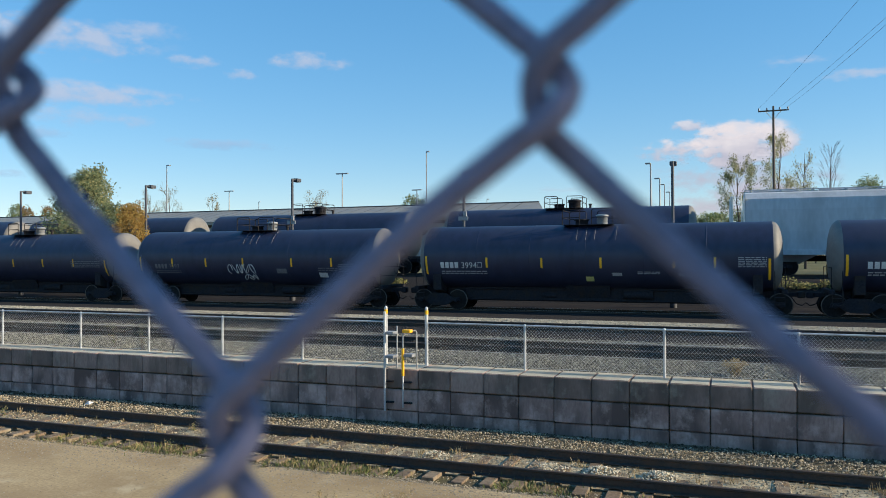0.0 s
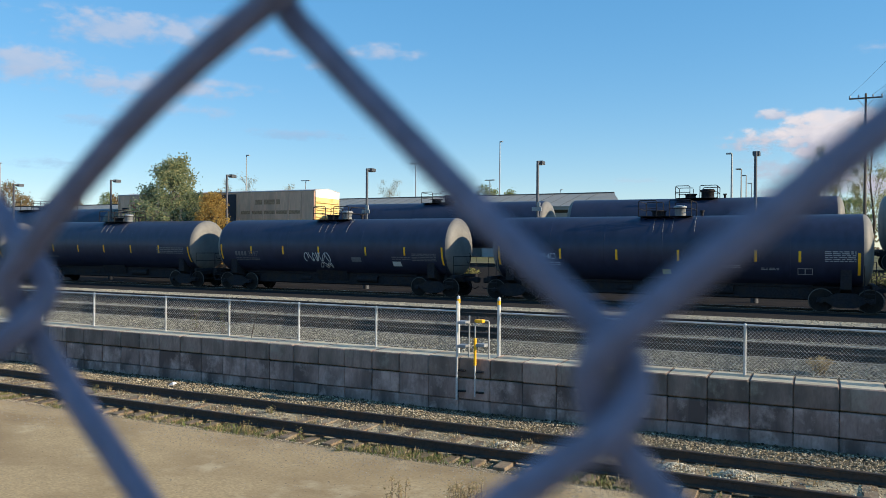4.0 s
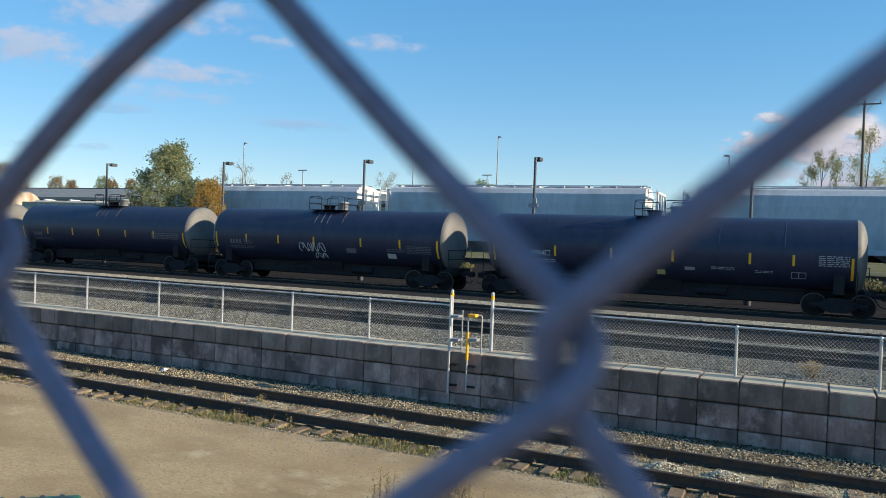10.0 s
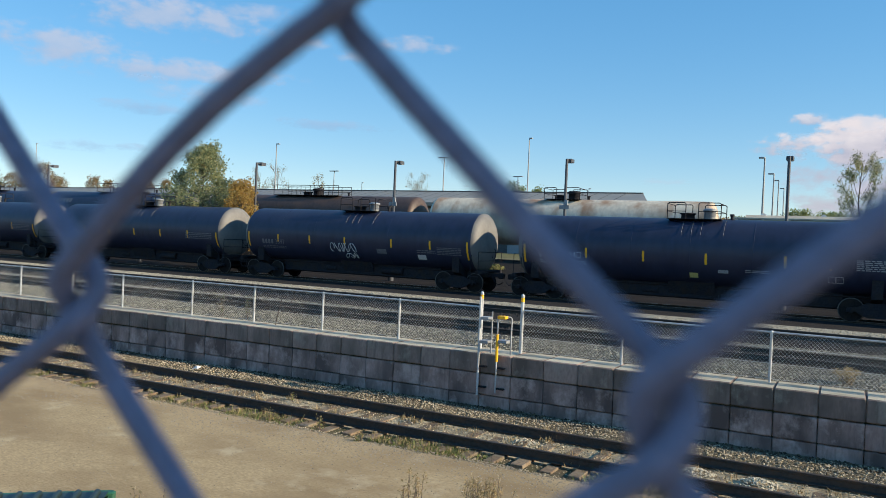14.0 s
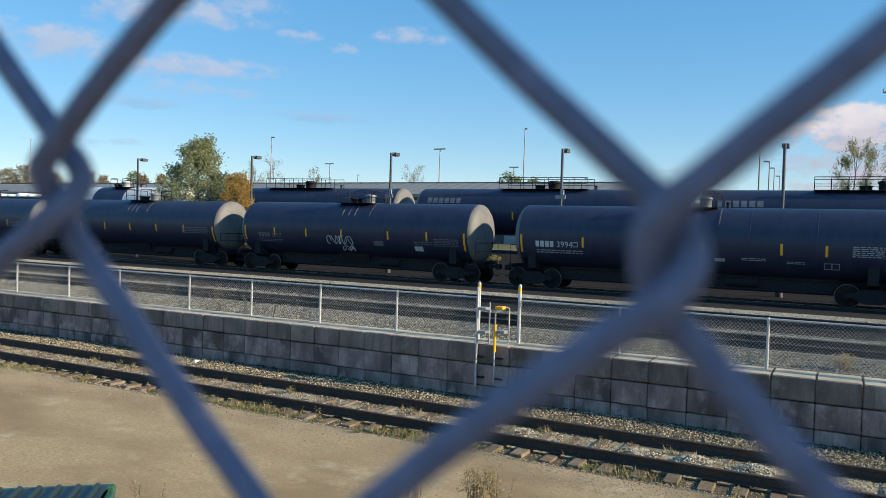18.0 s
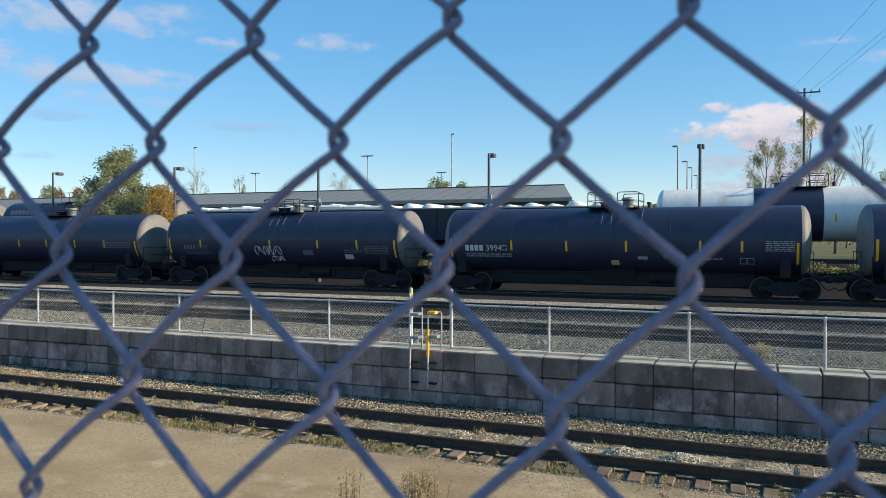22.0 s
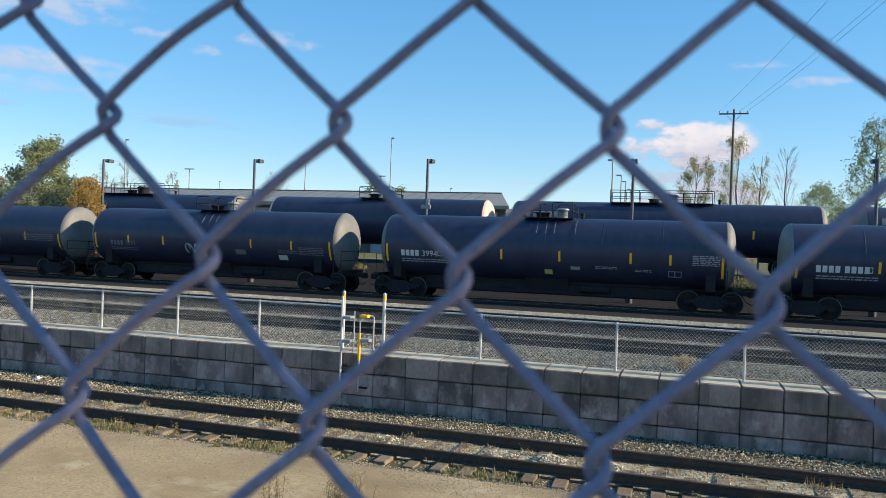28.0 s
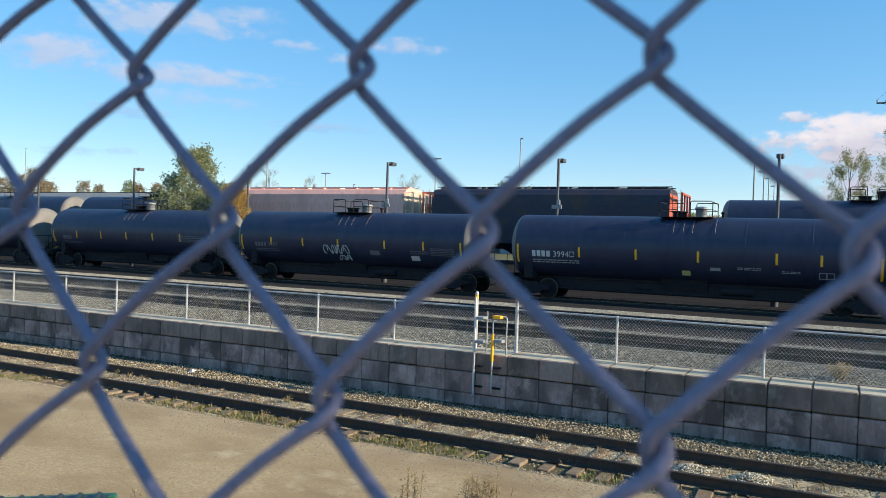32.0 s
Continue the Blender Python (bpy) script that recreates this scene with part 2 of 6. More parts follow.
POLE = mat("dark_bronze_pole", (0.08, 0.085, 0.1), 0.55, 0.3, fine=20, vary=0.15, bump=0.02)
MAST = mat("grey_mast_steel", (0.3, 0.31, 0.32), 0.6, 0.3, fine=20, vary=0.1, bump=0.02)
WOODPOLE = mat("weathered_pole_wood", (0.13, 0.1, 0.08), 0.9, fine=12, vary=0.3, bump=0.2)
GREEN = mat("dark_green_bin_paint", (0.02, 0.11, 0.06), 0.5, fine=12, vary=0.2, dirt=(0.05, 0.07, 0.05), dirt_scale=3, bump=0.05)
LID = mat("dark_plastic_lid", (0.02, 0.035, 0.035), 0.5, fine=30, vary=0.2, bump=0.03)
ROOF = mat("grey_green_metal_roof", (0.25, 0.24, 0.21), 0.6, 0.0, fine=3, vary=0.12, dirt=(0.22, 0.22, 0.2), dirt_scale=0.3, bump=0.02)
WALLB = mat("dark_building_wall", (0.08, 0.08, 0.08), 0.8, fine=3, vary=0.15, bump=0.05)
BARK = mat("grey_brown_bark", (0.09, 0.07, 0.055), 0.95, fine=25, vary=0.3, bump=0.5)
LEAFG = island_mat("green_yellow_leaves", [(0.12, 0.158, 0.083), (0.173, 0.217, 0.112), (0.24, 0.277, 0.15), (0.315, 0.338, 0.18), (0.42, 0.36, 0.165)], 0.7, 0.42)
LEAFO = island_mat("golden_leaves", [(0.37, 0.25, 0.075), (0.48, 0.33, 0.1), (0.36, 0.2, 0.055), (0.27, 0.22, 0.08)], 0.7, 0.42)
LEAFT = island_mat("pale_tan_leaves", [(0.36, 0.31, 0.2), (0.28, 0.25, 0.16), (0.42, 0.36, 0.24)], 0.8, 0.42)
LEAFP = island_mat("pale_olive_leaves", [(0.28, 0.28, 0.126), (0.392, 0.364, 0.182), (0.21, 0.224, 0.112)], 0.7, 0.42)
LEAFD = island_mat("dark_green_leaves", [(0.12, 0.18, 0.072), (0.204, 0.252, 0.108), (0.264, 0.264, 0.12)], 0.7, 0.42)
LEAFR = island_mat("autumn_wood_leaves", [(0.2, 0.19, 0.08), (0.34, 0.22, 0.09), (0.28, 0.15, 0.08), (0.14, 0.16, 0.07)], 0.8, 0.42)
WEED = island_mat("dry_weed", [(0.42, 0.31, 0.17), (0.3, 0.22, 0.12), (0.24, 0.2, 0.1), (0.55, 0.44, 0.28)], 0.9, 0.2)
GRASS = island_mat("green_grass", [(0.08, 0.12, 0.03), (0.13, 0.17, 0.05), (0.22, 0.19, 0.09), (0.32, 0.25, 0.13), (0.12, 0.09, 0.05)], 0.9)
STONE = island_mat("tan_ballast_stone", [(0.08, 0.066, 0.046), (0.29, 0.24, 0.16), (0.47, 0.39, 0.26), (0.15, 0.118, 0.08), (0.64, 0.55, 0.4)], 0.9)
STONEG = island_mat("grey_ballast_stone", [(0.05, 0.05, 0.043), (0.16, 0.152, 0.12), (0.29, 0.275, 0.22), (0.45, 0.43, 0.35)], 0.9)
CLOD = island_mat("dark_brown_clod", [(0.035, 0.024, 0.016), (0.08, 0.055, 0.035), (0.14, 0.095, 0.06), (0.2, 0.13, 0.07)], 0.95)
STONEP = island_mat("pale_ballast_stone", [(0.18, 0.165, 0.125), (0.34, 0.31, 0.24), (0.5, 0.46, 0.37)], 0.9)
PEBBLE = island_mat("dusty_pebble", [(0.2, 0.16, 0.11), (0.3, 0.245, 0.17), (0.38, 0.32, 0.24), (0.26, 0.22, 0.17), (0.45, 0.39, 0.3)], 0.95)
STONED = island_mat("dark_ballast_stone", [(0.018, 0.017, 0.017), (0.032, 0.03, 0.028), (0.055, 0.05, 0.046)], 0.9)
CHALK = island_mat("white_spilled_stone", [(0.46, 0.41, 0.3), (0.58, 0.52, 0.4), (0.32, 0.28, 0.2)], 0.9)
BED_T = mat("tan_gravel_bed", (0.17, 0.143, 0.097), 0.95, fine=26, vary=0.5, dirt=(0.15, 0.125, 0.085), dirt_scale=0.9, bump=0.8, spec=0.15)
BED_F = mat("pale_fines_between_rails", (0.4, 0.34, 0.23), 0.95, fine=16, vary=0.4, dirt=(0.16, 0.125, 0.08), dirt_scale=1.6, dirt_at=0.53, bump=0.8, spec=0.1)
BED_P = mat("pale_gravel_bed", (0.34, 0.31, 0.24), 0.95, fine=22, vary=0.5, dirt=(0.24, 0.22, 0.17), dirt_scale=0.9, bump=0.8, spec=0.1)
BED_G = mat("grey_gravel_bed", (0.12, 0.113, 0.092), 0.95, fine=26, vary=0.5, dirt=(0.09, 0.085, 0.07), dirt_scale=0.6, bump=0.8, spec=0.15)
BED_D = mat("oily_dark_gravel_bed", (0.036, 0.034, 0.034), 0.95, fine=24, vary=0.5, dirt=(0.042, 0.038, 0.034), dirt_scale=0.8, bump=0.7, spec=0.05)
DIRT = blotched(mat("packed_sandy_dirt", (0.42, 0.315, 0.18), 0.95, fine=34, vary=0.2, dirt=(0.3, 0.215, 0.12), dirt_scale=0.8, dirt_at=0.5, bump=0.5, spec=0.08, long=0.5), (0.52, 0.42, 0.27), 1.1, 0.6, (0.3, 0.22, 0.13))


# ---- mesh helpers ----
class Mesh:
    """Collects vertices and faces for one part."""

    def __init__(self):
        self.v, self.f, self.s = [], [], []

    def add(self, verts, faces, smooth=False):
        o = len(self.v)
        self.v += [tuple(p) for p in verts]
        self.f += [tuple(i + o for i in f) for f in faces]
        self.s += [smooth] * len(faces)
        return self

    def box(self, x0, x1, y0, y1, z0, z1, c=0.0):
        """A box whose edges are cut back by c."""
        if c <= 0:
            v = [(x, y, z) for z in (z0, z1) for y in (y0, y1) for x in (x0, x1)]
            return self.add(v, [(0, 2, 3, 1), (4, 5, 7, 6), (0, 1, 5, 4), (2, 6, 7, 3), (0, 4, 6, 2), (1, 3, 7, 5)])
        ring = lambda x0, x1, y0, y1, z: [(x0 + c, y0, z), (x1 - c, y0, z), (x1, y0 + c, z), (x1, y1 - c, z), (x1 - c, y1, z), (x0 + c, y1, z), (x0, y1 - c, z), (x0, y0 + c, z)]
        v = ring(x0 + c, x1 - c, y0 + c, y1 - c, z0) + ring(x0, x1, y0, y1, z0 + c) + ring(x0, x1, y0, y1, z1 - c) + ring(x0 + c, x1 - c, y0 + c, y1 - c, z1)
        f = [tuple(range(7, -1, -1)), tuple(range(24, 32))]
        for k in range(3):
            f += [(8 * k + i, 8 * k + (i + 1) % 8, 8 * k + 8 + (i + 1) % 8, 8 * k + 8 + i) for i in range(8)]
        return self.add(v, f)

    def sweep(self, pts, r, n=8, caps=True):
        """A round tube along points; r may be a list."""
        pts = [Vector(p) for p in pts]
        rs = r if isinstance(r, (list, tuple)) else [r] * len(pts)
        ref, rings = None, []
        for i, p in enumerate(pts):
            d = (pts[min(i + 1, len(pts) - 1)] - pts[max(i - 1, 0)]).normalized()
            if ref is None:
                ref = d.orthogonal().normalized()
            ref = (ref - d * ref.dot(d)).normalized()
            w = d.cross(ref)
            rings.append([p + (ref * math.cos(6.28318 * k / n) + w * math.sin(6.28318 * k / n)) * rs[i] for k in range(n)])
        v = [q for g in rings for q in g]
        f = [(i * n + k, i * n + (k + 1) % n, (i + 1) * n + (k + 1) % n, (i + 1) * n + k) for i in range(len(pts) - 1) for k in range(n)]
        self.add(v, f, True)
        if caps:
            self.add(rings[0], [tuple(range(n - 1, -1, -1))])
            self.add(rings[-1], [tuple(range(n))])
        return self

    def cyl(self, a, b, r, n=12, r2=None):
        return self.sweep([a, b], [r, r if r2 is None else r2], n)

    def lathe(self, prof, n=40, axis="x", at=(0, 0, 0), smooth=True):
        """A profile of (along, radius) turned about an axis."""
        v = []
        for a, r in prof:
            for k in range(n):
                c, s = math.cos(6.28318 * k / n) * r, math.sin(6.28318 * k / n) * r
                p = {"x": (a, c, s), "y": (c, a, s), "z": (c, s, a)}[axis]
                v.append((p[0] + at[0], p[1] + at[1], p[2] + at[2]))
        f = [(i * n + k, i * n + (k + 1) % n, (i + 1) * n + (k + 1) % n, (i + 1) * n + k) for i in range(len(prof) - 1) for k in range(n)]
        return self.add(v, f, smooth)

    def prism(self, outline, x0, x1):
        """An outline of (y, z) drawn out along x."""
        n = len(outline)
        v = [(x, y, z) for x in (x0, x1) for y, z in outline]
        return self.add(v, [tuple(range(n - 1, -1, -1)), tuple(range(n, 2 * n))] + [(k, (k + 1) % n, n + (k + 1) % n, n + k) for k in range(n)])

    def data(self, name, material):
        me = bpy.data.meshes.new(name)
        me.from_pydata(self.v, [], self.f)
        me.polygons.foreach_set("use_smooth", self.s)
        me.materials.append(material)
        bm = bmesh.new()
        bm.from_mesh(me)
        bmesh.ops.recalc_face_normals(bm, faces=bm.faces)
        bm.to_mesh(me)
        bm.free()
        return me


def part(name, m, material, parent=None, label=""):
    """Links a mesh as one object, under a thing or a part."""
    ob = new(name, m.data(name, material) if isinstance(m, Mesh) else m)
    ob.parent = parent
    return tagged(ob, label)


def thing(name, at, label, category, group="", kind="", turn=0.0):
    ob = new(name)
    ob.matrix_basis = pose(at[0], at[1], at[2], 0, 0, turn)
    return tagged(ob, label, category, group, kind)


def rocks(name, count, area, size, material, zfun, parent=None, seed=1, flat=0.7, fade=None):
    """Many small angular stones in one mesh, strewn over a stretch of ground; fade: the y where they thin out, and over how far."""
    rng = np.random.default_rng(seed)
    base = np.array([(0, 1, 0), (0, -1, 0), (1, 0, 0), (-1, 0, 0), (0, 0, 1), (0, 0, -1)], float)
    tri = np.array([(0, 2, 4), (2, 1, 4), (1, 3, 4), (3, 0, 4), (2, 0, 5), (1, 2, 5), (3, 1, 5), (0, 3, 5)])
    x = rng.uniform(area[0], area[1], count)
    y = rng.uniform(area[2], area[3], count) if fade is None else np.clip(fade[0] - np.abs(rng.normal(0, fade[1], count)) + 0.25 * np.sin(x * 1.3) * np.sin(x * 0.37 + 1), area[2], area[3])
    s = rng.uniform(size[0], size[1], count)
    v = base[None] * s[:, None, None] * rng.uniform(0.6, 1.25, (count, 6, 3))
    ang = rng.uniform(0, 6.28, count)
    c, sn = np.cos(ang)[:, None], np.sin(ang)[:, None]
    vx, vy = v[..., 0] * c - v[..., 1] * sn, v[..., 0] * sn + v[..., 1] * c
    vz = v[..., 2] * flat + vx * rng.uniform(-0.5, 0.5, count)[:, None]
    z = np.array([zfun(a, b) for a, b in zip(x, y)])
    vv = np.stack([vx + x[:, None], vy + y[:, None], vz + z[:, None] + s[:, None] * 0.15], -1).reshape(-1, 3)
    ff = (tri[None] + 6 * np.arange(count)[:, None, None]).reshape(-1, 3)
    me = bpy.data.meshes.new(name)
    me.from_pydata(vv.tolist(), [], ff.tolist())
    me.materials.append(material)
    ob = new(name, me)
    ob.parent = parent
    return ob


# ---- the ground and the wall ----
RAIL_LOW, RAIL_UP, RAIL_FAR = 0.15, 1.33, 2.8
WALL_Y = 16.28
FAR_Y, FAR_SKEW = 47.0, 0.0294


def ground():
    prof = [(-900, 2.3), (0.35, 2.3), (5.0, 0.0), (12.2, -0.03), (12.5, -0.1), (13.05, -0.1), (14.6, -0.06), (15.3, -0.05), (16.3, 0.03), (17.0, 0.03), (17.02, 1.22), (20.15, 1.25),
            (22.25, 1.25), (24.1, 1.25), (29.6, 1.25), (31.3, 1.26), (37.3, 1.24), (38.4, 1.24), (41.5, 1.3), (44.0, 2.62), (52.0, 2.62), (90.0, 2.6), (700, 2.4), (4000, 0.0)]
    # the two strips behind the parked cars have the cars' shade painted in
    mats = [NEAR_BOUNCE, NEAR_BOUNCE, DIRT, BED_T, SOIL, BED_F, BED_T, BED_T, BED_T, BED_T, BED_G, BED_D, BED_G, BED_D, BED_P, BED_D, BED_SHADE, BED_SHADE, BED_D, BED_D, FIELD, FIELD, FIELD]
    xs = [-4000, -400, -120, -60, -40, -20, 0, 20, 60, 300, 4000]
    m = Mesh()
    m.add([(x, y, z) for y, z in prof for x in xs], [])
    n = len(xs)
    faces, idx = [], []
    order = []
    for q in mats:
        if q not in order:
            order.append(q)
    for j in range(len(prof) - 1):
        for i in range(n - 1):
            faces.append((j * n + i, j * n + i + 1, (j + 1) * n + i + 1, (j + 1) * n + i))
            idx.append(order.index(mats[j]))
    me = bpy.data.meshes.new("ground")
    me.from_pydata(m.v, [], faces)
    for q in order:
        me.materials.append(q)
    me.polygons.foreach_set("material_index", idx)
    tagged(new("ground", me), "sandy dirt yard stepping up to grey gravel railway ballast", "ground", kind="structure")


# unseen ground by the camera, coloured to bounce warm light onto the fence
NEAR_BOUNCE = mat("unseen_bounce_ground", (0.21, 0.18, 0.135), 0.95, fine=20, vary=0.2, dirt=(0.13, 0.12, 0.08), dirt_scale=0.8, bump=0.3, spec=0.1)
# oily bed, darkened further to paint the parked tank cars' shade
BED_SHADE = mat("oily_bed_with_painted_shade", (0.022, 0.02, 0.021), 0.95, fine=20, vary=0.4, dirt=(0.03, 0.026, 0.024), dirt_scale=0.8, bump=0.5, spec=0.1)
SOIL = mat("dark_weedy_soil", (0.13, 0.1, 0.065), 0.95, fine=30, vary=0.4, dirt=(0.09, 0.085, 0.04), dirt_scale=1.1, dirt_at=0.5, bump=0.6, spec=0.1)
FIELD = mat("dry_grass_field", (0.14, 0.13, 0.06), 0.95, fine=2, vary=0.3, dirt=(0.2, 0.17, 0.1), dirt_scale=0.1, bump=0.3, spec=0.1)
ground()


def rail_outline(yc, top):
    h = [(-0.07, -0.15), (0.07, -0.15), (0.07, -0.138), (0.012, -0.12), (0.012, -0.042), (0.036, -0.03), (0.036, -0.006), (0.026, 0.0),
         (-0.026, 0.0), (-0.036, -0.006), (-0.036, -0.03), (-0.012, -0.042), (-0.012, -0.12), (-0.07, -0.138)]
    return [(yc + a, top + b * 1.22) for a, b in h]


def track(yc, top, x0, x1, material, label, spacing=0.53, skew=0.0, length=260.0, polish=False, sunk=0.0):
    """A railway track along x: two rails on single ties."""
    t = thing("railway_track", (0, yc, top), label, "railway track", kind="structure", turn=math.degrees(math.atan(skew)))
    for s in (-0.7525, 0.7525):
        r = part("rail", Mesh().prism(rail_outline(s, 0), -length, length * 0.8), RAIL, t)
        if polish:
            part("running_surface", Mesh().box(-length, length * 0.8, s - 0.024, s + 0.024, 0.0, 0.003), TREAD, r)
    rng = random.Random(int(yc * 10))
    shapes = [Mesh().box(-0.115 + rng.uniform(-0.02, 0.02), 0.115, -1.29 + rng.uniform(-0.06, 0.06), 1.29 + rng.uniform(-0.06, 0.06), -0.37, -0.183 + rng.uniform(-0.012, 0.004), 0.012).data("tie", material) for _ in range(5)]
    x = x0
    while x < x1:
        o = part("tie", rng.choice(shapes), material, t)
        o.matrix_basis = pose(x, rng.uniform(-0.05, 0.05), -sunk * rng.random(), rng.uniform(-0.6, 0.6) * (sunk > 0), 0, rng.uniform(-1.5, 1.5))
        x += spacing
    return t


def wall():
    w = thing("retaining_wall", (0, WALL_Y, 0), "grey precast concrete block retaining wall with stained faces", "wall", kind="structure")
    bw = 0.795
    courses = ((-0.24, 0.30), (0.30, 0.80), (0.80, 1.27))
    rng = random.Random(4)
    shapes = []
    for z0, z1 in courses:
        for k in range(3):
            m = Mesh()
            g, c = 0.004 + 0.003 * k, 0.012 + 0.004 * k
            if z1 > 1.2:  # top course carries a flat, bright coping face with a cut lip
                m.box(g * 0.7, bw - g * 0.7, 0.0, 0.98, z0 + 0.012 + 0.005 * k, z1 - 0.004 * k, 0.022)
            else:
                m.box(g * 0.8, bw - g * 0.8, 0.006 * k, 0.55, z0 + 0.006, z1 - 0.007 - 0.004 * k, c)
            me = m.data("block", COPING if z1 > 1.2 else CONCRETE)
            if z1 > 1.2:  # upper face gets a paler colour with sunlight painted in
                me.materials.append(COPING_SUN)
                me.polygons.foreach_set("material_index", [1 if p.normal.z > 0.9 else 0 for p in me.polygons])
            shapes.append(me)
    x = -21.07 - bw * 20
    while x < 12:
        for j in range(3):
            o = part("block", shapes[j * 3 + rng.randrange(3)], CONCRETE, w)
            o.matrix_basis = pose(x, rng.uniform(-0.012, 0.012), 0, 0, 0, rng.uniform(-0.35, 0.35))
        x += bw
    part("core", Mesh().box(-37, 12, 0.1, 0.5, -0.3, 1.2), SOIL, w, "dark joint backing")
    rest = Mesh()
    for a in range(60):
        rest.box(-36.97 - bw * (a + 1) + 0.008, -36.97 - bw * a - 0.008, 0, 0.98, -0.2, 1.27, 0.02)
        rest.box(12.32 + bw * a + 0.008, 12.32 + bw * (a + 1) - 0.008, 0, 0.98, -0.2, 1.27, 0.02)
    tagged(part("further_block", rest, CONCRETE, w), kind="stuff")


wall()
track(13.833, RAIL_LOW, -40, 9, TIE, "rusty railway track half sunk in tan ballast", polish=False, sunk=0.04)
track(21.2, RAIL_UP + 0.06, -52, 9, TIEDARK, "dark oily railway track on upper yard level")
track(27.3, RAIL_UP + 0.06, -62, 9, TIEDARK, "dark oily railway track on upper yard level")
track(36.05, RAIL_UP, -70, 12, TIEDARK, "railway track under parked tank cars", polish=True)
track(FAR_Y, RAIL_FAR, -80, 14, TIEDARK, "railway track carrying the passing train", skew=FAR_SKEW, length=700.0)


# ---- fence on the wall ----
def wall_fence():
    f = thing("wall_fence", (0, WALL_Y + 0.72, 1.27), "galvanized chain link fence on top of the block wall", "fence")
    xs = [-34.3, -31.5, -28.7, -25.95, -23.16, -20.68, -17.6, -15.14, -12.69, -10.24, -7.9, -6.83, -4.41, -1.34, 1.28, 4.3, 7.3]
    for x in xs:
        tall = x in (-7.9, -6.83)
        if tall:
            p = part("gate_post", Mesh().cyl((x, 0, -0.02), (x, 0, 1.36), 0.042, 12).lathe([(1.36, 0.042), (1.39, 0.034), (1.41, 0.0)], 12, "z", (x, 0, 0)), GALV, f, "thick post banded with yellow")
            part("yellow_band", Mesh().cyl((x, 0, 1.22), (x, 0, 1.32), 0.045, 12), YELLOW, p)
        else:
            p = part("post", Mesh().cyl((x, 0, -0.02), (x, 0, 1.02), 0.03, 10).lathe([(1.02, 0.034), (1.045, 0.03), (1.06, 0.0)], 10, "z", (x, 0, 0)), GALV, f)
    for a, b in zip(xs[:-1], xs[1:]):
        if (a, b) == (-7.9, -6.83):
            continue
        part("top_rail", Mesh().cyl((a, 0, 1.02), (b, 0, 1.02), 0.02, 8), GALV, f)
        for z in (0.7, 0.38, 0.06):
            part("tension_wire", Mesh().cyl((a, 0.02, z), (b, 0.02, z), 0.004, 5), GALV, f)
        m, x = Mesh(), a
        h = 0.95
        r = 0.0026
        n = int((b - a + h) / 0.078)
        for k in range(n + 1):
            for s in (1, -1):
                x0 = a - h + k * 0.078 if s == 1 else a + k * 0.078
                p0, p1 = [x0, 0.05], [x0 + s * h, 0.05 + h]
                for p, q in ((p0, p1), (p1, p0)):
                    if p[0] < a:
                        p[1] += (a - p[0]) * (q[1] - p[1]) / (q[0] - p[0]) if q[0] != p[0] else 0
                        p[0] = a
                    if p[0] > b:
                        p[1] += (b - p[0]) * (q[1] - p[1]) / (q[0] - p[0]) if q[0] != p[0] else 0
                        p[0] = b
                if abs(p0[0] - p1[0]) > 0.02:
                    y = -0.034 + 0.003 * s
                    m.sweep([(p0[0], y, p0[1]), (p1[0], y, p1[1])], r, 3, False)
        part("mesh_panel", m, MESHWIRE, f)
    return f


wall_fence()


def wall_ladder():
    """Steel ladder bolted to the wall in the gap of the fence."""
    l = thing("wall_ladder", (-7.35, WALL_Y - 0.1, 0.3), "steel access ladder with yellow grab rail on the block wall", "ladder")
    part("rail_post", Mesh().cyl((-0.2, 0, 0.0), (-0.2, 0, 2.3), 0.028, 10), GALV, l)
    g = part("grab_rail", Mesh().sweep([(0.26, 0, 0.85), (0.26, 0, 1.83), (0.28, 0.02, 1.86), (0.5, 0.18, 1.86), (0.52, 0.2, 1.83), (0.52, 0.2, 0.98)], 0.019, 8), MAST, l)
    part("yellow_sleeve", Mesh().cyl((0.26, 0, 0.83), (0.26, 0, 1.46), 0.034, 10), YELLOW, g)
    part("yellow_top", Mesh().box(0.25, 0.45, -0.03, 0.16, 1.82, 1.89, 0.01), YELLOW, g)
    part("lower_leg", Mesh().cyl((0.26, 0, 0.1), (0.26, 0, 0.86), 0.02, 8), GALV, l)
    for x0, x1, y0, y1, z in ((-0.2, 0.02, 0, 0.25, 1.8), (-0.2, 0.02, 0, 0.25, 1.25), (0.26, 0.5, 0, 0.2, 1.3)):
        part("bracket", Mesh().box(x0, x1, -0.02, y1, z - 0.035, z + 0.035, 0.008), MAST, l)
    part("inner_post", Mesh().cyl((0.0, 0.25, 0.97), (0.0, 0.25, 1.95), 0.02, 8), MAST, l)
    for z in (0.2, 0.68):
        for x in (-0.2, 0.26):
            part("standoff", Mesh().box(x, x + 0.2, 0.0, 0.09, z - 0.018, z + 0.018, 0.005), UNDER, l)


wall_ladder()


# ---- railway cars ----
TANK_R, TANK_Z = 1.52, 2.51


def wheel_mesh():
    m = Mesh().lathe([(-0.07, 0.0), (-0.07, 0.15), (-0.02, 0.2), (-0.02, 0.36), (-0.07, 0.39), (-0.07, 0.455), (0.045, 0.462), (0.05, 0.5), (0.075, 0.49), (0.075, 0.0)], 28, "y", smooth=False)
    return m.data("wheel", WHEEL)


WHEELS = wheel_mesh()
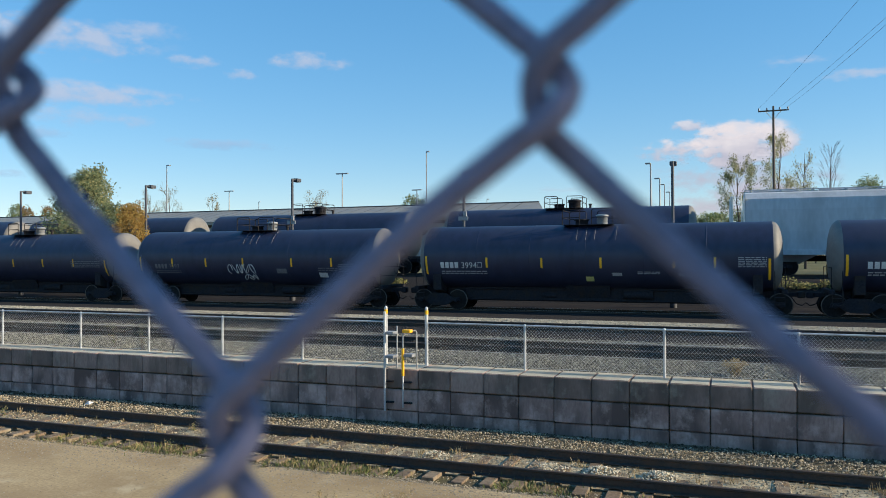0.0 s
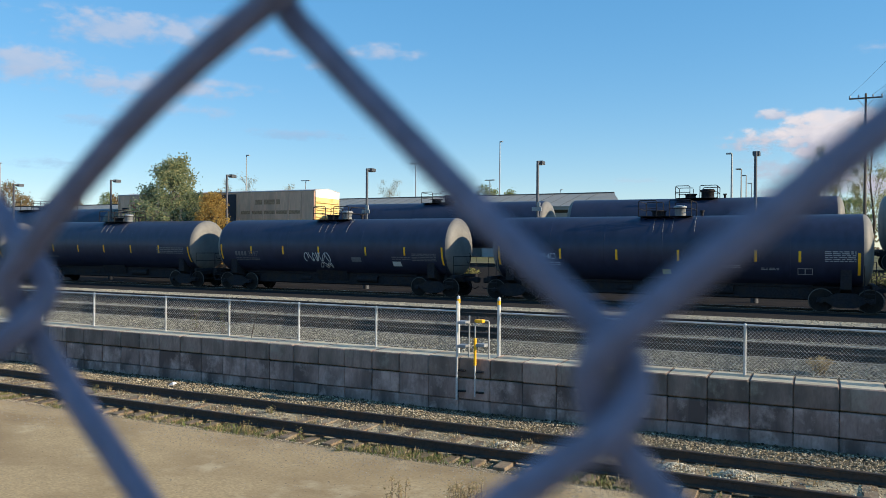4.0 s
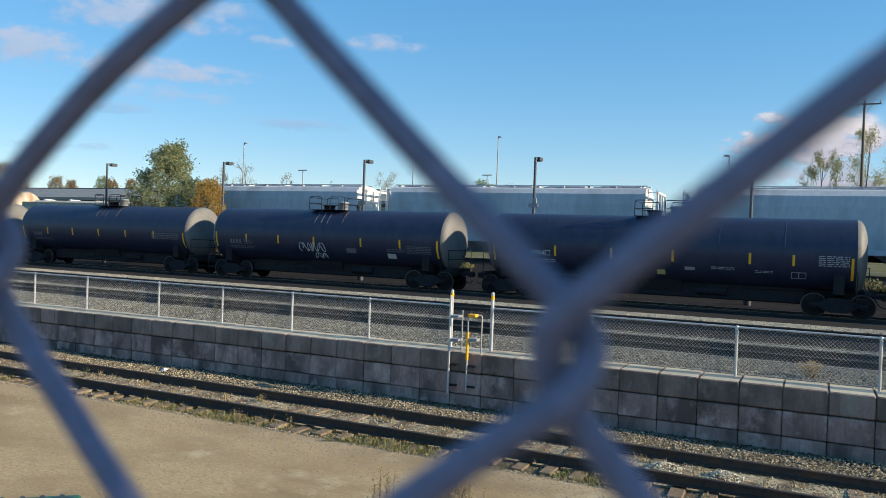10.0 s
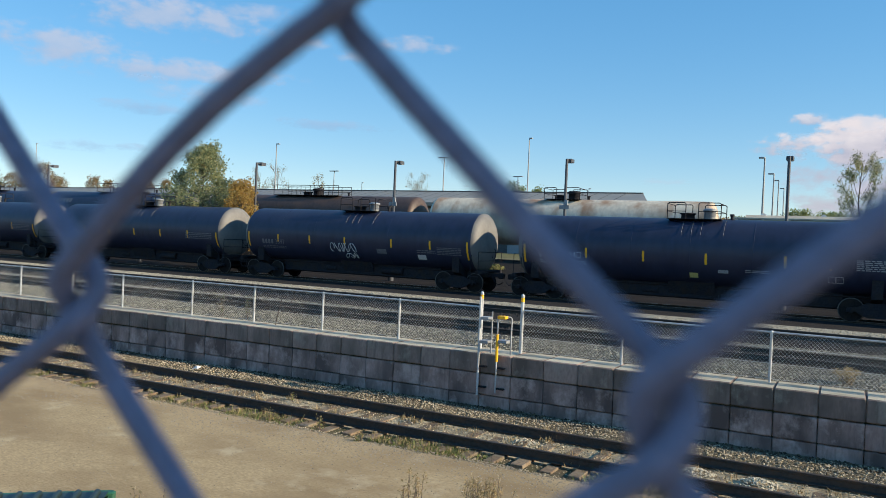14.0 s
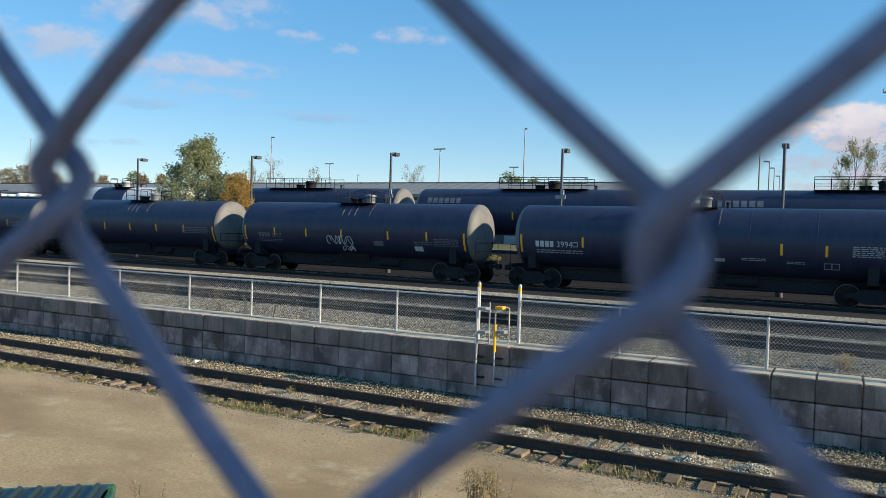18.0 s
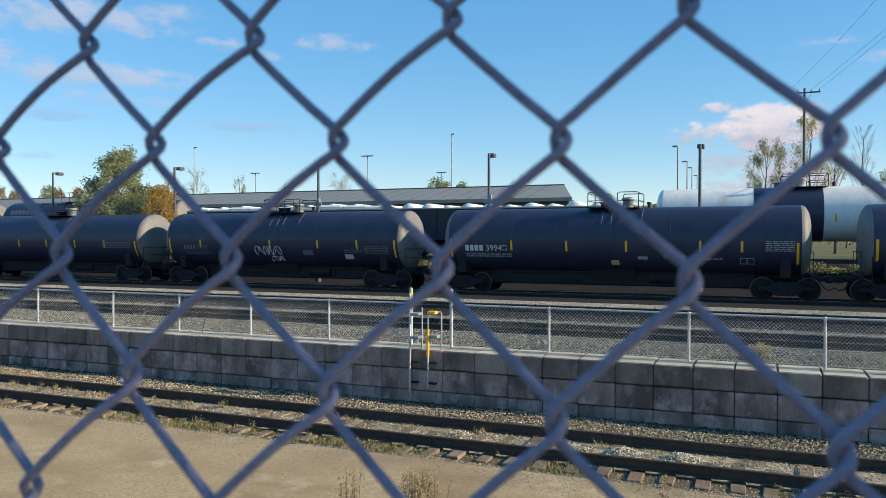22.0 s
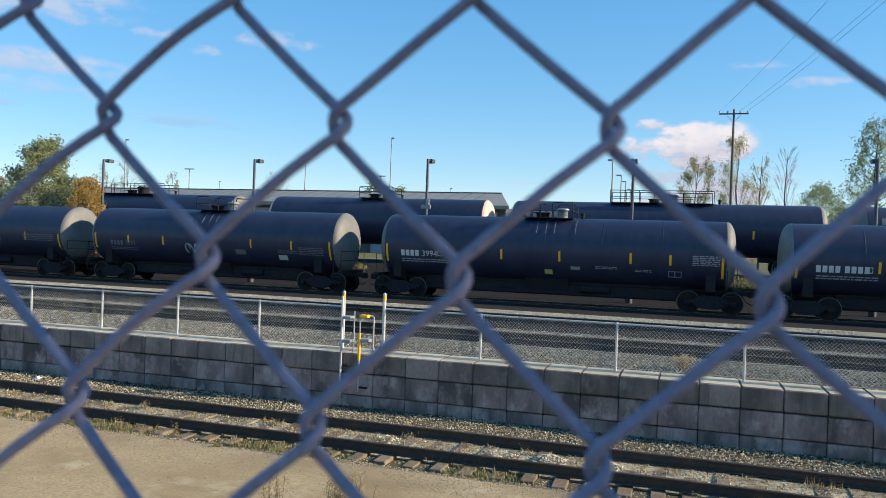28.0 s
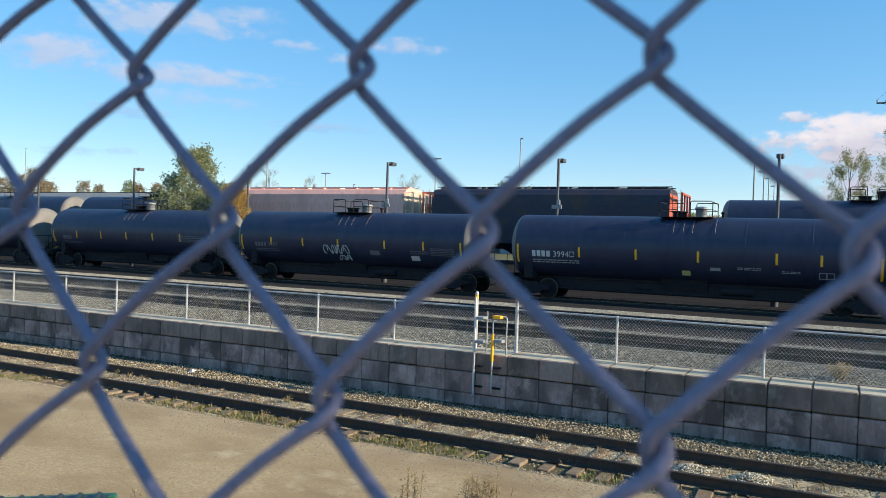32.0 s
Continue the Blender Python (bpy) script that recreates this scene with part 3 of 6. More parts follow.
TREADS = Mesh().lathe([(0.078, 0.462), (0.08, 0.5), (0.05, 0.503)], 32, "y").data("wheel_rim", RIM)


def truck(parent, x):
    """A two-axle truck with cast side frames, springs and four wheels."""
    t = part("truck", Mesh().box(x - 0.14, x + 0.14, -1.05, 1.05, 0.4, 0.72, 0.02), UNDER, parent)
    for s in (-1, 1):
        y = s * 0.99
        m = Mesh()
        o = [(-1.08, 0.38), (-1.05, 0.56), (-0.66, 0.6), (-0.36, 0.78), (0.36, 0.78), (0.66, 0.6), (1.05, 0.56), (1.08, 0.38), (0.74, 0.42), (0.5, 0.26), (0.3, 0.18), (-0.3, 0.18), (-0.5, 0.26), (-0.74, 0.42)]
        v = [(x + a, y + d, b) for d in (-0.07, 0.07) for a, b in o]
        k = len(o)
        m.add(v, [tuple(range(k)), tuple(range(2 * k - 1, k - 1, -1))] + [(i, (i + 1) % k, k + (i + 1) % k, k + i) for i in range(k)])
        part("side_frame", m, UNDER, t)
        sp = Mesh()
        for a in (-0.15, 0.0, 0.15):
            sp.cyl((x + a, y, 0.24), (x + a, y, 0.6), 0.065, 10)
        part("spring_group", sp, WHEEL, t)
        for a in (-0.89, 0.89):
            w = part("wheel", WHEELS, WHEEL, t)
            w.matrix_basis = pose(x + a, s * 0.75, 0.458, 0, 0, 180 if s < 0 else 0)
            g = part("wheel_rim", TREADS, WHEEL, t, "worn bright wheel rim")
            g.matrix_basis = pose(x + a, s * 0.75, 0.458, 0, 0, 180 if s < 0 else 0)
            b = part("bearing_cap", Mesh().cyl((x + a, s * 1.02, 0.458), (x + a, s * 1.14, 0.458), 0.1, 12), UNDER, t)
    for a in (-0.89, 0.89):
        part("axle", Mesh().cyl((x + a, -1.05, 0.458), (x + a, 1.05, 0.458), 0.08, 10), WHEEL, t)
    return t


def coupler(parent, x, s):
    m = Mesh().box(x, x + s * 0.55, -0.08, 0.08, 0.78, 0.96, 0.02) if s > 0 else Mesh().box(x + s * 0.55, x, -0.08, 0.08, 0.78, 0.96, 0.02)
    m.box(min(x + s * 0.45, x + s * 0.75), max(x + s * 0.45, x + s * 0.75), -0.16, 0.14, 0.72, 1.0, 0.04)
    part("coupler", m, UNDER, parent)
    part("air_hose", Mesh().sweep([(x + s * 0.2, -0.3, 0.8), (x + s * 0.4, -0.32, 0.5), (x + s * 0.62, -0.28, 0.42), (x + s * 0.78, -0.2, 0.55)], 0.025, 6), UNDER, parent)


def on_tank(x0, x1, z0, z1, d=0.006, n=4):
    """A decal that follows the near flank of a tank."""
    m, v = Mesh(), []
    for k in range(n + 1):
        z = z0 + (z1 - z0) * k / n
        y = -math.sqrt((TANK_R + d) ** 2 - (z - TANK_Z) ** 2)
        v += [(x0, y, z), (x1, y, z)]
    return m.add(v, [(2 * k, 2 * k + 1, 2 * k + 3, 2 * k + 2) for k in range(n)])


def lettering(body, x, z, height, material, parent, name="lettering"):
    """Painted characters that follow the near flank of a tank."""
    cu = bpy.data.curves.new("lettering", "FONT")
    cu.body, cu.size, cu.resolution_u = body, height / 0.7, 3
    tmp = new("lettering", cu)
    me = bpy.data.meshes.new_from_object(tmp.evaluated_get(bpy.context.evaluated_depsgraph_get()))
    bpy.data.objects.remove(tmp)
    for v in me.vertices:
        a, b = v.co.x + x, v.co.y + z
        v.co = (a, -math.sqrt((TANK_R + 0.007) ** 2 - (b - TANK_Z) ** 2), b)
    me.materials.append(material)
    return part(name, me, material, parent)


def tank_car(at, half, trucks, paint=None, head=None, railing="short", strips=(), near=False, label="", group="", name="tank_car", band=None, turn=0.0, dome=None):
    """A tank car: shell with dished heads, saddles, trucks, couplers, a fitting platform with railings and ladders."""
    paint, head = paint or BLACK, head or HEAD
    c = thing(name, at, label, "tank car", group, turn=turn)
    d = 0.42
    sh = half - d
    seg = 56 if near else 40
    shell = part("shell", Mesh().lathe([(-sh, TANK_R), (sh, TANK_R)], seg, "x", (0, 0, TANK_Z)), paint, c)
    for wx in (-0.66, -0.33, 0.0, 0.33, 0.66) if near else ():
        part("weld_band", Mesh().lathe([(wx * sh - 0.025, TANK_R), (wx * sh - 0.015, TANK_R + 0.005), (wx * sh + 0.015, TANK_R + 0.005), (wx * sh + 0.025, TANK_R)], seg, "x", (0, 0, TANK_Z)), paint, c)
    for s in (-1, 1):
        hp = [(s * (sh + d * math.sin(a)), max(0.0, TANK_R * math.cos(a) ** 0.62)) for a in [radians(q) for q in (0, 12, 24, 36, 48, 60, 72, 82, 90)]]
        hp[-1] = (hp[-1][0], 0.0)
        # default head colour carries painted sun glare over black paint
        part("tank_head", Mesh().lathe(hp, seg, "x", (0, 0, TANK_Z)), head, c, "dished tank head, its grey on black cars standing in for sun glare")
        sx = s * trucks
        part("saddle", Mesh().prism([(-1.25, 0.95), (-0.45, 0.72), (0.45, 0.72), (1.25, 0.95), (1.3, 1.75), (0.9, 1.4), (0.0, 1.05), (-0.9, 1.4), (-1.3, 1.75)], sx - 0.2, sx + 0.2), UNDER, c)
        a0, a1 = sorted((s * (trucks - 2.0), s * (half + 0.1)))
        part("stub_sill", Mesh().box(a0, a1, -0.3, 0.3, 0.74, 1.06, 0.02), UNDER, c)
        part("end_sill", Mesh().box(*sorted((s * (half + 0.1), s * (half - 0.1))), -1.45, 1.45, 0.95, 1.12, 0.015), UNDER, c)
        truck(c, sx)
        coupler(c, s * (half + 0.1), s)
        if near:
            e = s * (half + 0.02)
            hr = Mesh()
            for y in (-1.42, 1.42):
                hr.cyl((e, y, 1.1), (e, y, 2.05), 0.016, 6)
                hr.cyl((e - s * 0.4, y, 0.55), (e - s * 0.4, y, 1.9), 0.016, 6)
            hr.cyl((e, -1.42, 2.05), (e, 1.42, 2.05), 0.016, 6)
            hr.cyl((e, -1.42, 1.6), (e, 1.42, 1.6), 0.014, 6)
            part("end_handrail", hr, UNDER, c)
            st = Mesh()
            for z in (0.5, 0.78):
                st.box(*sorted((e - s * 0.42, e - s * 0.02)), -1.5, -1.3, z, z + 0.03)
            st.cyl((e - s * 0.42, -1.45, 0.5), (e - s * 0.42, -1.45, 1.1), 0.014, 6).cyl((e - s * 0.02, -1.45, 0.5), (e - s * 0.02, -1.45, 1.1), 0.014, 6)
            part("step", st, UNDER, c)
            part("brake_wheel", Mesh().lathe([(-0.015, 0.25), (0.015, 0.28), (0.015, 0.25), (-0.015, 0.25)], 18, "x", (e - s * 0.05, 0.55, 1.95)), UNDER, c)
    # running board along the flank, brake gear under the belly
    if near:
        part("brake_cylinder", Mesh().cyl((-2.2, -0.4, 0.72), (-1.5, -0.4, 0.72), 0.16, 12), UNDER, c)
        part("bottom_outlet", Mesh().cyl((0, 0, 0.55), (0, 0, 1.1), 0.2, 12, 0.28).cyl((0, -0.5, 0.75), (0, 0.5, 0.75), 0.05, 8), UNDER, c)
        part("skid", Mesh().prism([(-0.5, 0.62), (0.5, 0.62), (0.8, 1.3), (-0.8, 1.3)], -1.0, 1.0), UNDER, c)
        part("center_sill", Mesh().box(-trucks + 1.2, trucks - 1.2, -0.5, 0.5, 0.42, 1.14, 0.03), UNDER, c)
        part("brake_rod", Mesh().cyl((-trucks + 1.2, -0.6, 0.5), (trucks - 1.2, -0.6, 0.5), 0.03, 6), UNDER, c)
        part("air_tank", Mesh().cyl((1.6, -0.5, 0.78), (2.9, -0.5, 0.78), 0.2, 14), UNDER, c)
        part("train_pipe", Mesh().cyl((-trucks, -0.55, 0.98), (trucks, -0.55, 0.98), 0.025, 6), UNDER, c)
    # fittings on top
    top = TANK_Z + TANK_R
    pl = {"short": 1.15, "long": 2.9}[railing]
    pw = 0.85
    part("platform", Mesh().box(-pl, pl, -pw, pw, top - 0.045, top - 0.02, 0.008), UNDER, c)
    dx = 0.0 if dome is None else dome
    part("fitting_dome", Mesh().lathe([(top - 0.1, 0.25), (top + 0.34, 0.25), (top + 0.36, 0.3), (top + 0.42, 0.3), (top + 0.47, 0.2), (top + 0.49, 0.0)] if near else [(top - 0.1, 0.36), (top + 0.36, 0.36), (top + 0.38, 0.42), (top + 0.46, 0.42), (top + 0.52, 0.3), (top + 0.54, 0.0)], 20, "z", (dx + 0.55, 0, 0)), MAST if near else UNDER if paint is not WHITEP else GREYHOP, c)
    part("manway", Mesh().lathe([(top - 0.05, 0.3), (top + 0.18, 0.3), (top + 0.2, 0.36), (top + 0.25, 0.36), (top + 0.28, 0.0)], 18, "z", (dx - 0.4, 0.0, 0)).cyl((dx - 0.75, -0.1, top + 0.22), (dx - 0.05, -0.1, top + 0.22), 0.03, 6), UNDER, c)
    part("safety_valve", Mesh().cyl((pl + 0.35, 0, top - 0.05), (pl + 0.35, 0, top + 0.18), 0.07, 10).cyl((pl + 0.35, 0, top + 0.15), (pl + 0.35, 0, top + 0.24), 0.1, 10), UNDER, c)
    rz = top + 0.68
    if railing == "short":
        for y in (-pw, pw):
            for a, b in ((-pl, -0.35), (0.2, pl)):
                part("railing", Mesh().sweep([(a, y, top - 0.05), (a, y, rz - 0.06), (a + 0.06, y, rz), (b - 0.06, y, rz), (b, y, rz - 0.06), (b, y, top - 0.05)], 0.022, 6).cyl((a, y, top + 0.3), (b, y, top + 0.3), 0.016, 6), UNDER, c)
        for x in (-pl, pl):
            part("railing", Mesh().cyl((x, -pw, rz - 0.04), (x, pw, rz - 0.04), 0.02, 6).cyl((x, -pw, top + 0.3), (x, pw, top + 0.3), 0.016, 6), UNDER, c)
    else:
        for y in (-pw, pw):
            m = Mesh().cyl((-pl, y, rz), (pl, y, rz), 0.022, 6).cyl((-pl, y, top + 0.3), (pl, y, top + 0.3), 0.016, 6)
            for k in range(8):
                x = -pl + 2 * pl * k / 7
                m.cyl((x, y, top - 0.05), (x, y, rz), 0.02, 6)
            part("railing", m, UNDER, c)
    for x in (-0.42, 0.0, 0.4, 1.35) if near else ():
        r = TANK_R + 0.03
        part("hold_down_strap", Mesh().sweep([(x, -r * math.sin(radians(q)), TANK_Z + r * math.cos(radians(q))) for q in range(24, 66, 6)], 0.009, 5), DIMMARK, c, "thin pale strap over the shell")
    for x, z0, z1 in strips:
        part("reflector_strip", on_tank(x - 0.05, x + 0.05, z0, z1), YELLOW, c, "yellow reflective strip")
    if band:
        part("painted_band", Mesh().lathe([(band[0], TANK_R + 0.004), (band[1], TANK_R + 0.004)], seg, "x", (0, 0, TANK_Z)), BLACK, c, "black painted band round the tank")
    return c


def bars(parent, x, z, w, h, lines, material, seed=1):
    """Unreadable small print as rows of plain bars."""
    rng = random.Random(seed)
    step = h / lines
    for k in range(lines):
        a = x
        while a < x + w:
            b = min(a + rng.uniform(0.08, 0.3), x + w)
            part("marking_bar", on_tank(a, b, z + k * step, z + k * step + step * 0.5, 0.007, 1), material, parent)
            a = b + 0.05


# the parked tank cars: centre along the track, half length, truck offset, strips
GROUP_N = "parked black tank cars"
lab = "black tank car with yellow reflective strips parked on track"


def even(half, n=7):
    s = [(-half + 0.58, 1.7, 2.5)] + [(-half + 0.58 + (2 * half - 1.16) * k / (n - 1), 2.02, 2.48) for k in range(1, n - 1)] + [(half - 0.58, 1.52, 2.42)]
    return s


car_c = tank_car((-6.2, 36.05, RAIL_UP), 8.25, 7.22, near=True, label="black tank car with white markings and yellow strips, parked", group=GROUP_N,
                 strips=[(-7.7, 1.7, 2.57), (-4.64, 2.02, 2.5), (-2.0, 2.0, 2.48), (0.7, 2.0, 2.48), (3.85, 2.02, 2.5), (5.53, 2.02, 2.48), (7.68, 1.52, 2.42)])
for k in range(4):
    part("mark_block", on_tank(-6.97 + 0.24 * k, -6.79 + 0.24 * k, 2.0, 2.28, 0.007, 2), WHITEMARK, car_c, "plain white block in place of a mark")
lettering("3994", -5.93, 2.0, 0.28, WHITEMARK, car_c)
part("mark_frame", on_tank(-5.12, -4.88, 2.03, 2.06, 0.007, 1), WHITEMARK, car_c)
part("mark_frame", on_tank(-5.12, -5.1, 2.03, 2.27, 0.007, 2), WHITEMARK, car_c)
part("mark_frame", on_tank(-4.9, -4.88, 2.03, 2.27, 0.007, 2), WHITEMARK, car_c)
part("mark_frame", on_tank(-5.12, -4.88, 2.24, 2.27, 0.007, 1), WHITEMARK, car_c)
bars(car_c, -6.95, 1.72, 2.3, 0.2, 2, CLEARMARK, 3)
bars(car_c, 6.45, 2.06, 1.12, 0.46, 6, CLEARMARK, 4)
bars(car_c, 2.3, 1.75, 0.95, 0.14, 2, CLEARMARK, 5)
bars(car_c, 4.05, 1.68, 0.7, 0.12, 2, CLEARMARK, 6)
part("grey_panel", on_tank(1.2, 1.62, 1.66, 1.8, 0.006, 2), CLEARMARK, car_c)
part("yellow_placard", on_tank(0.0, 0.36, 1.4, 1.62, 0.012, 2), SIGNYEL, car_c, "square pale yellow placard")
for x0, x1 in ((5.46, 5.72), (5.74, 6.0)):
    for z0, z1 in ((1.5, 1.53), (1.74, 1.77)):
        part("frame_line", on_tank(x0, x1, z0, z1, 0.007, 1), CLEARMARK, car_c)
    for x in (x0, x1):
        part("frame_line", on_tank(x - 0.012, x + 0.012, 1.5, 1.77, 0.0075, 2), CLEARMARK, car_c)

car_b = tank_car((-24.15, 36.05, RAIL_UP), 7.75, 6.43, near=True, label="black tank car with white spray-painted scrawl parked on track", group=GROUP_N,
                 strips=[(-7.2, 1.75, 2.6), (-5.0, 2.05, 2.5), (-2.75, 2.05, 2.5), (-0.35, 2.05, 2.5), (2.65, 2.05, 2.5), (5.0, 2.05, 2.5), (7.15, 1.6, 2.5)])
for k in range(4):
    part("mark_block", on_tank(-6.2 + 0.22 * k, -6.05 + 0.22 * k, 1.95, 2.2, 0.007, 2), DIMMARK, car_b, "plain block in place of a mark")
lettering("3397", -5.25, 1.95, 0.25, DIMMARK, car_b)
bars(car_b, -6.2, 1.7, 1.7, 0.18, 2, DIMMARK, 8)
bars(car_b, 4.2, 1.85, 1.1, 0.2, 2, DIMMARK, 9)
bars(car_b, 5.4, 1.8, 1.4, 0.42, 5, DIMMARK, 10)
part("grey_panel", on_tank(4.2, 4.7, 1.5, 1.75, 0.006, 2), WHITEMARK, car_b)
part("grey_panel", on_tank(1.7, 2.3, 1.7, 1.95, 0.006, 2), DIMMARK, car_b)


def scrawl(parent, x, z, w, h, letters, seed):
    """Spray-painted scrawl: loose looping strokes with no words."""
    rng = random.Random(seed)
    for k in range(letters):
        cx, cw = x + w * (k + 0.5) / letters, w / letters * 0.55
        pa, pb, f1, f2 = rng.uniform(0, 6.28), rng.uniform(0, 6.28), rng.choice((1, 1, 2)), rng.choice((1, 2, 2))
        fine = []
        for i in range(25):
            q = i / 24 * 5.2
            a = cx + cw * 0.85 * math.cos(f1 * q + pa)
            b = z + h * (0.5 + 0.46 * math.sin(f2 * q + pb))
            fine.append(Vector((a, -math.sqrt((TANK_R + 0.006) ** 2 - (b - TANK_Z) ** 2), b)))
        part("paint_stroke", Mesh().sweep(fine, 0.02, 4), WHITEMARK, parent, "white spray paint stroke")


scrawl(car_b, -1.35, 1.68, 1.7, 0.5, 6, 2)
scrawl(car_b, -0.45, 1.35, 0.8, 0.28, 3, 5)

car_a = tank_car((-41.15, 36.05, RAIL_UP), 7.75, 6.43, near=True, label=lab, group=GROUP_N, strips=even(7.75))
for k in range(4):
    part("mark_block", on_tank(-6.2 + 0.22 * k, -6.05 + 0.22 * k, 1.9, 2.15, 0.007, 2), DIMMARK, car_a)
bars(car_a, -6.2, 1.65, 1.7, 0.18, 2, DIMMARK, 12)
bars(car_a, 4.6, 2.0, 2.2, 0.42, 4, DIMMARK, 13)
car_d = copy_thing(car_c, pose(12.05, 36.05, RAIL_UP))
for o in [o for o in car_d.children if o.name.startswith("lettering")]:
    bpy.data.objects.remove(o)
for k in range(4):
    part("mark_block", on_tank(-5.9 + 0.24 * k, -5.72 + 0.24 * k, 2.0, 2.28, 0.007, 2), WHITEMARK, car_d, "plain white block in place of a mark")
for k in range(1, 4):
    copy_thing(car_a, pose(-41.15 - 17.6 * k, 36.05, RAIL_UP))


# ---- the passing train ----
GROUP_F = "cars of the passing freight train"
MOVING = []  # thing, place of its centre along the track at the start
FAR_TURN = math.degrees(math.atan(FAR_SKEW))


def far_pose(s):
    return pose(s, FAR_Y + FAR_SKEW * s, RAIL_FAR, 0, 0, FAR_TURN)


def hopper_car(half, paint, end_paint, label):
    """A covered hopper: rounded body, roof walk, hatches, sloped bays, end frames and ladders."""
    c = thing("hopper_car", (0, 0, 0), label, "hopper car", GROUP_F)
    w, z0, z1 = 1.58, 1.35, 4.5
    o = [(-w, z0), (-w - 0.02, 2.4), (-w, 3.6), (-w + 0.06, 4.2), (-w + 0.3, 4.5), (-0.7, 4.62), (0.7, 4.62), (w - 0.3, 4.5), (w - 0.06, 4.2), (w, 3.6), (w + 0.02, 2.4), (w, z0)]
    b = half - 0.75
    part("body", Mesh().prism(o, -b, b), paint, c)
    for x in [-b + 2 * b * (k + 0.5) / 4 for k in range(4)]:
        q = b / 4 - 0.1
        part("hopper_bay", Mesh().add([(x - q, -w + 0.05, z0), (x + q, -w + 0.05, z0), (x + q, w - 0.05, z0), (x - q, w - 0.05, z0), (x - 0.4, -0.5, 0.45), (x + 0.4, -0.5, 0.45), (x + 0.4, 0.5, 0.45), (x - 0.4, 0.5, 0.45)],
                                       [(0, 1, 5, 4), (1, 2, 6, 5), (2, 3, 7, 6), (3, 0, 4, 7), (4, 5, 6, 7)]), paint, c)
    part("side_sill", Mesh().box(-half, half, -w - 0.04, -w + 0.08, 1.1, 1.38, 0.015).box(-half, half, w - 0.08, w + 0.04, 1.1, 1.38, 0.015), paint, c)
    part("center_sill", Mesh().box(-half, half, -0.3, 0.3, 0.74, 1.08), UNDER, c)
    part("roof_walk", Mesh().box(-b, b, -0.78, -0.5, 4.72, 4.76).box(-b, b, 0.5, 0.78, 4.72, 4.76), GREYHOP if paint is not DARKHOP else UNDER, c)
    br = Mesh()
    for k in range(11):
        x = -b + 0.3 + (2 * b - 0.6) * k / 10
        br.box(x - 0.03, x + 0.03, -0.8, 0.8, 4.58, 4.73)
    part("roof_bracket", br, paint, c)
    for k in range(5):
        x = -b + 2 * b * (k + 0.5) / 5
        part("hatch", Mesh().box(x - 1.2, x + 1.2, -0.32, 0.32, 4.62, 4.74, 0.03), paint, c)
    for s in (-1, 1):
        e = s * half
        fr = Mesh()
        for y in (-w + 0.08, -0.5, 0.5, w - 0.08):
            fr.box(*sorted((e, e - s * 0.1)), y - 0.05, y + 0.05, 1.1, 4.35)
        for z in (1.2, 2.7, 4.3):
            fr.box(*sorted((e, e - s * 0.1)), -w, w, z - 0.06, z + 0.06)
        part("end_frame", fr, end_paint, c)
        part("end_sheet", Mesh().add([(e - s * 0.75, -w, 4.3), (e - s * 0.75, w, 4.3), (e - s * 1.9, w, 1.4), (e - s * 1.9, -w, 1.4)], [(0, 1, 2, 3)]).add([(s * (b - 0.02), -w + 0.02, 2.5), (s * (b + 0.02), -w + 0.02, 2.5), (s * (b + 0.02), w - 0.02, 2.5), (s * (b + 0.02), w - 0.02, 4.3), (s * (b + 0.02), -w + 0.02, 4.3)], [(1, 2, 3, 4)]), end_paint, c)
        ld = Mesh()
        for y in (-w - 0.02,):
            for x in (e - s * 0.1, e - s * 0.55):
                ld.cyl((x, y - 0.05, 1.0), (x, y - 0.05, 4.5), 0.02, 5)
            for k in range(9):
                ld.cyl((e - s * 0.1, y - 0.05, 1.1 + 0.4 * k), (e - s * 0.55, y - 0.05, 1.1 + 0.4 * k), 0.014, 5)
        part("end_ladder", ld, end_paint, c)
        truck(c, s * (half - 2.1))
        coupler(c, e, s)
    return c


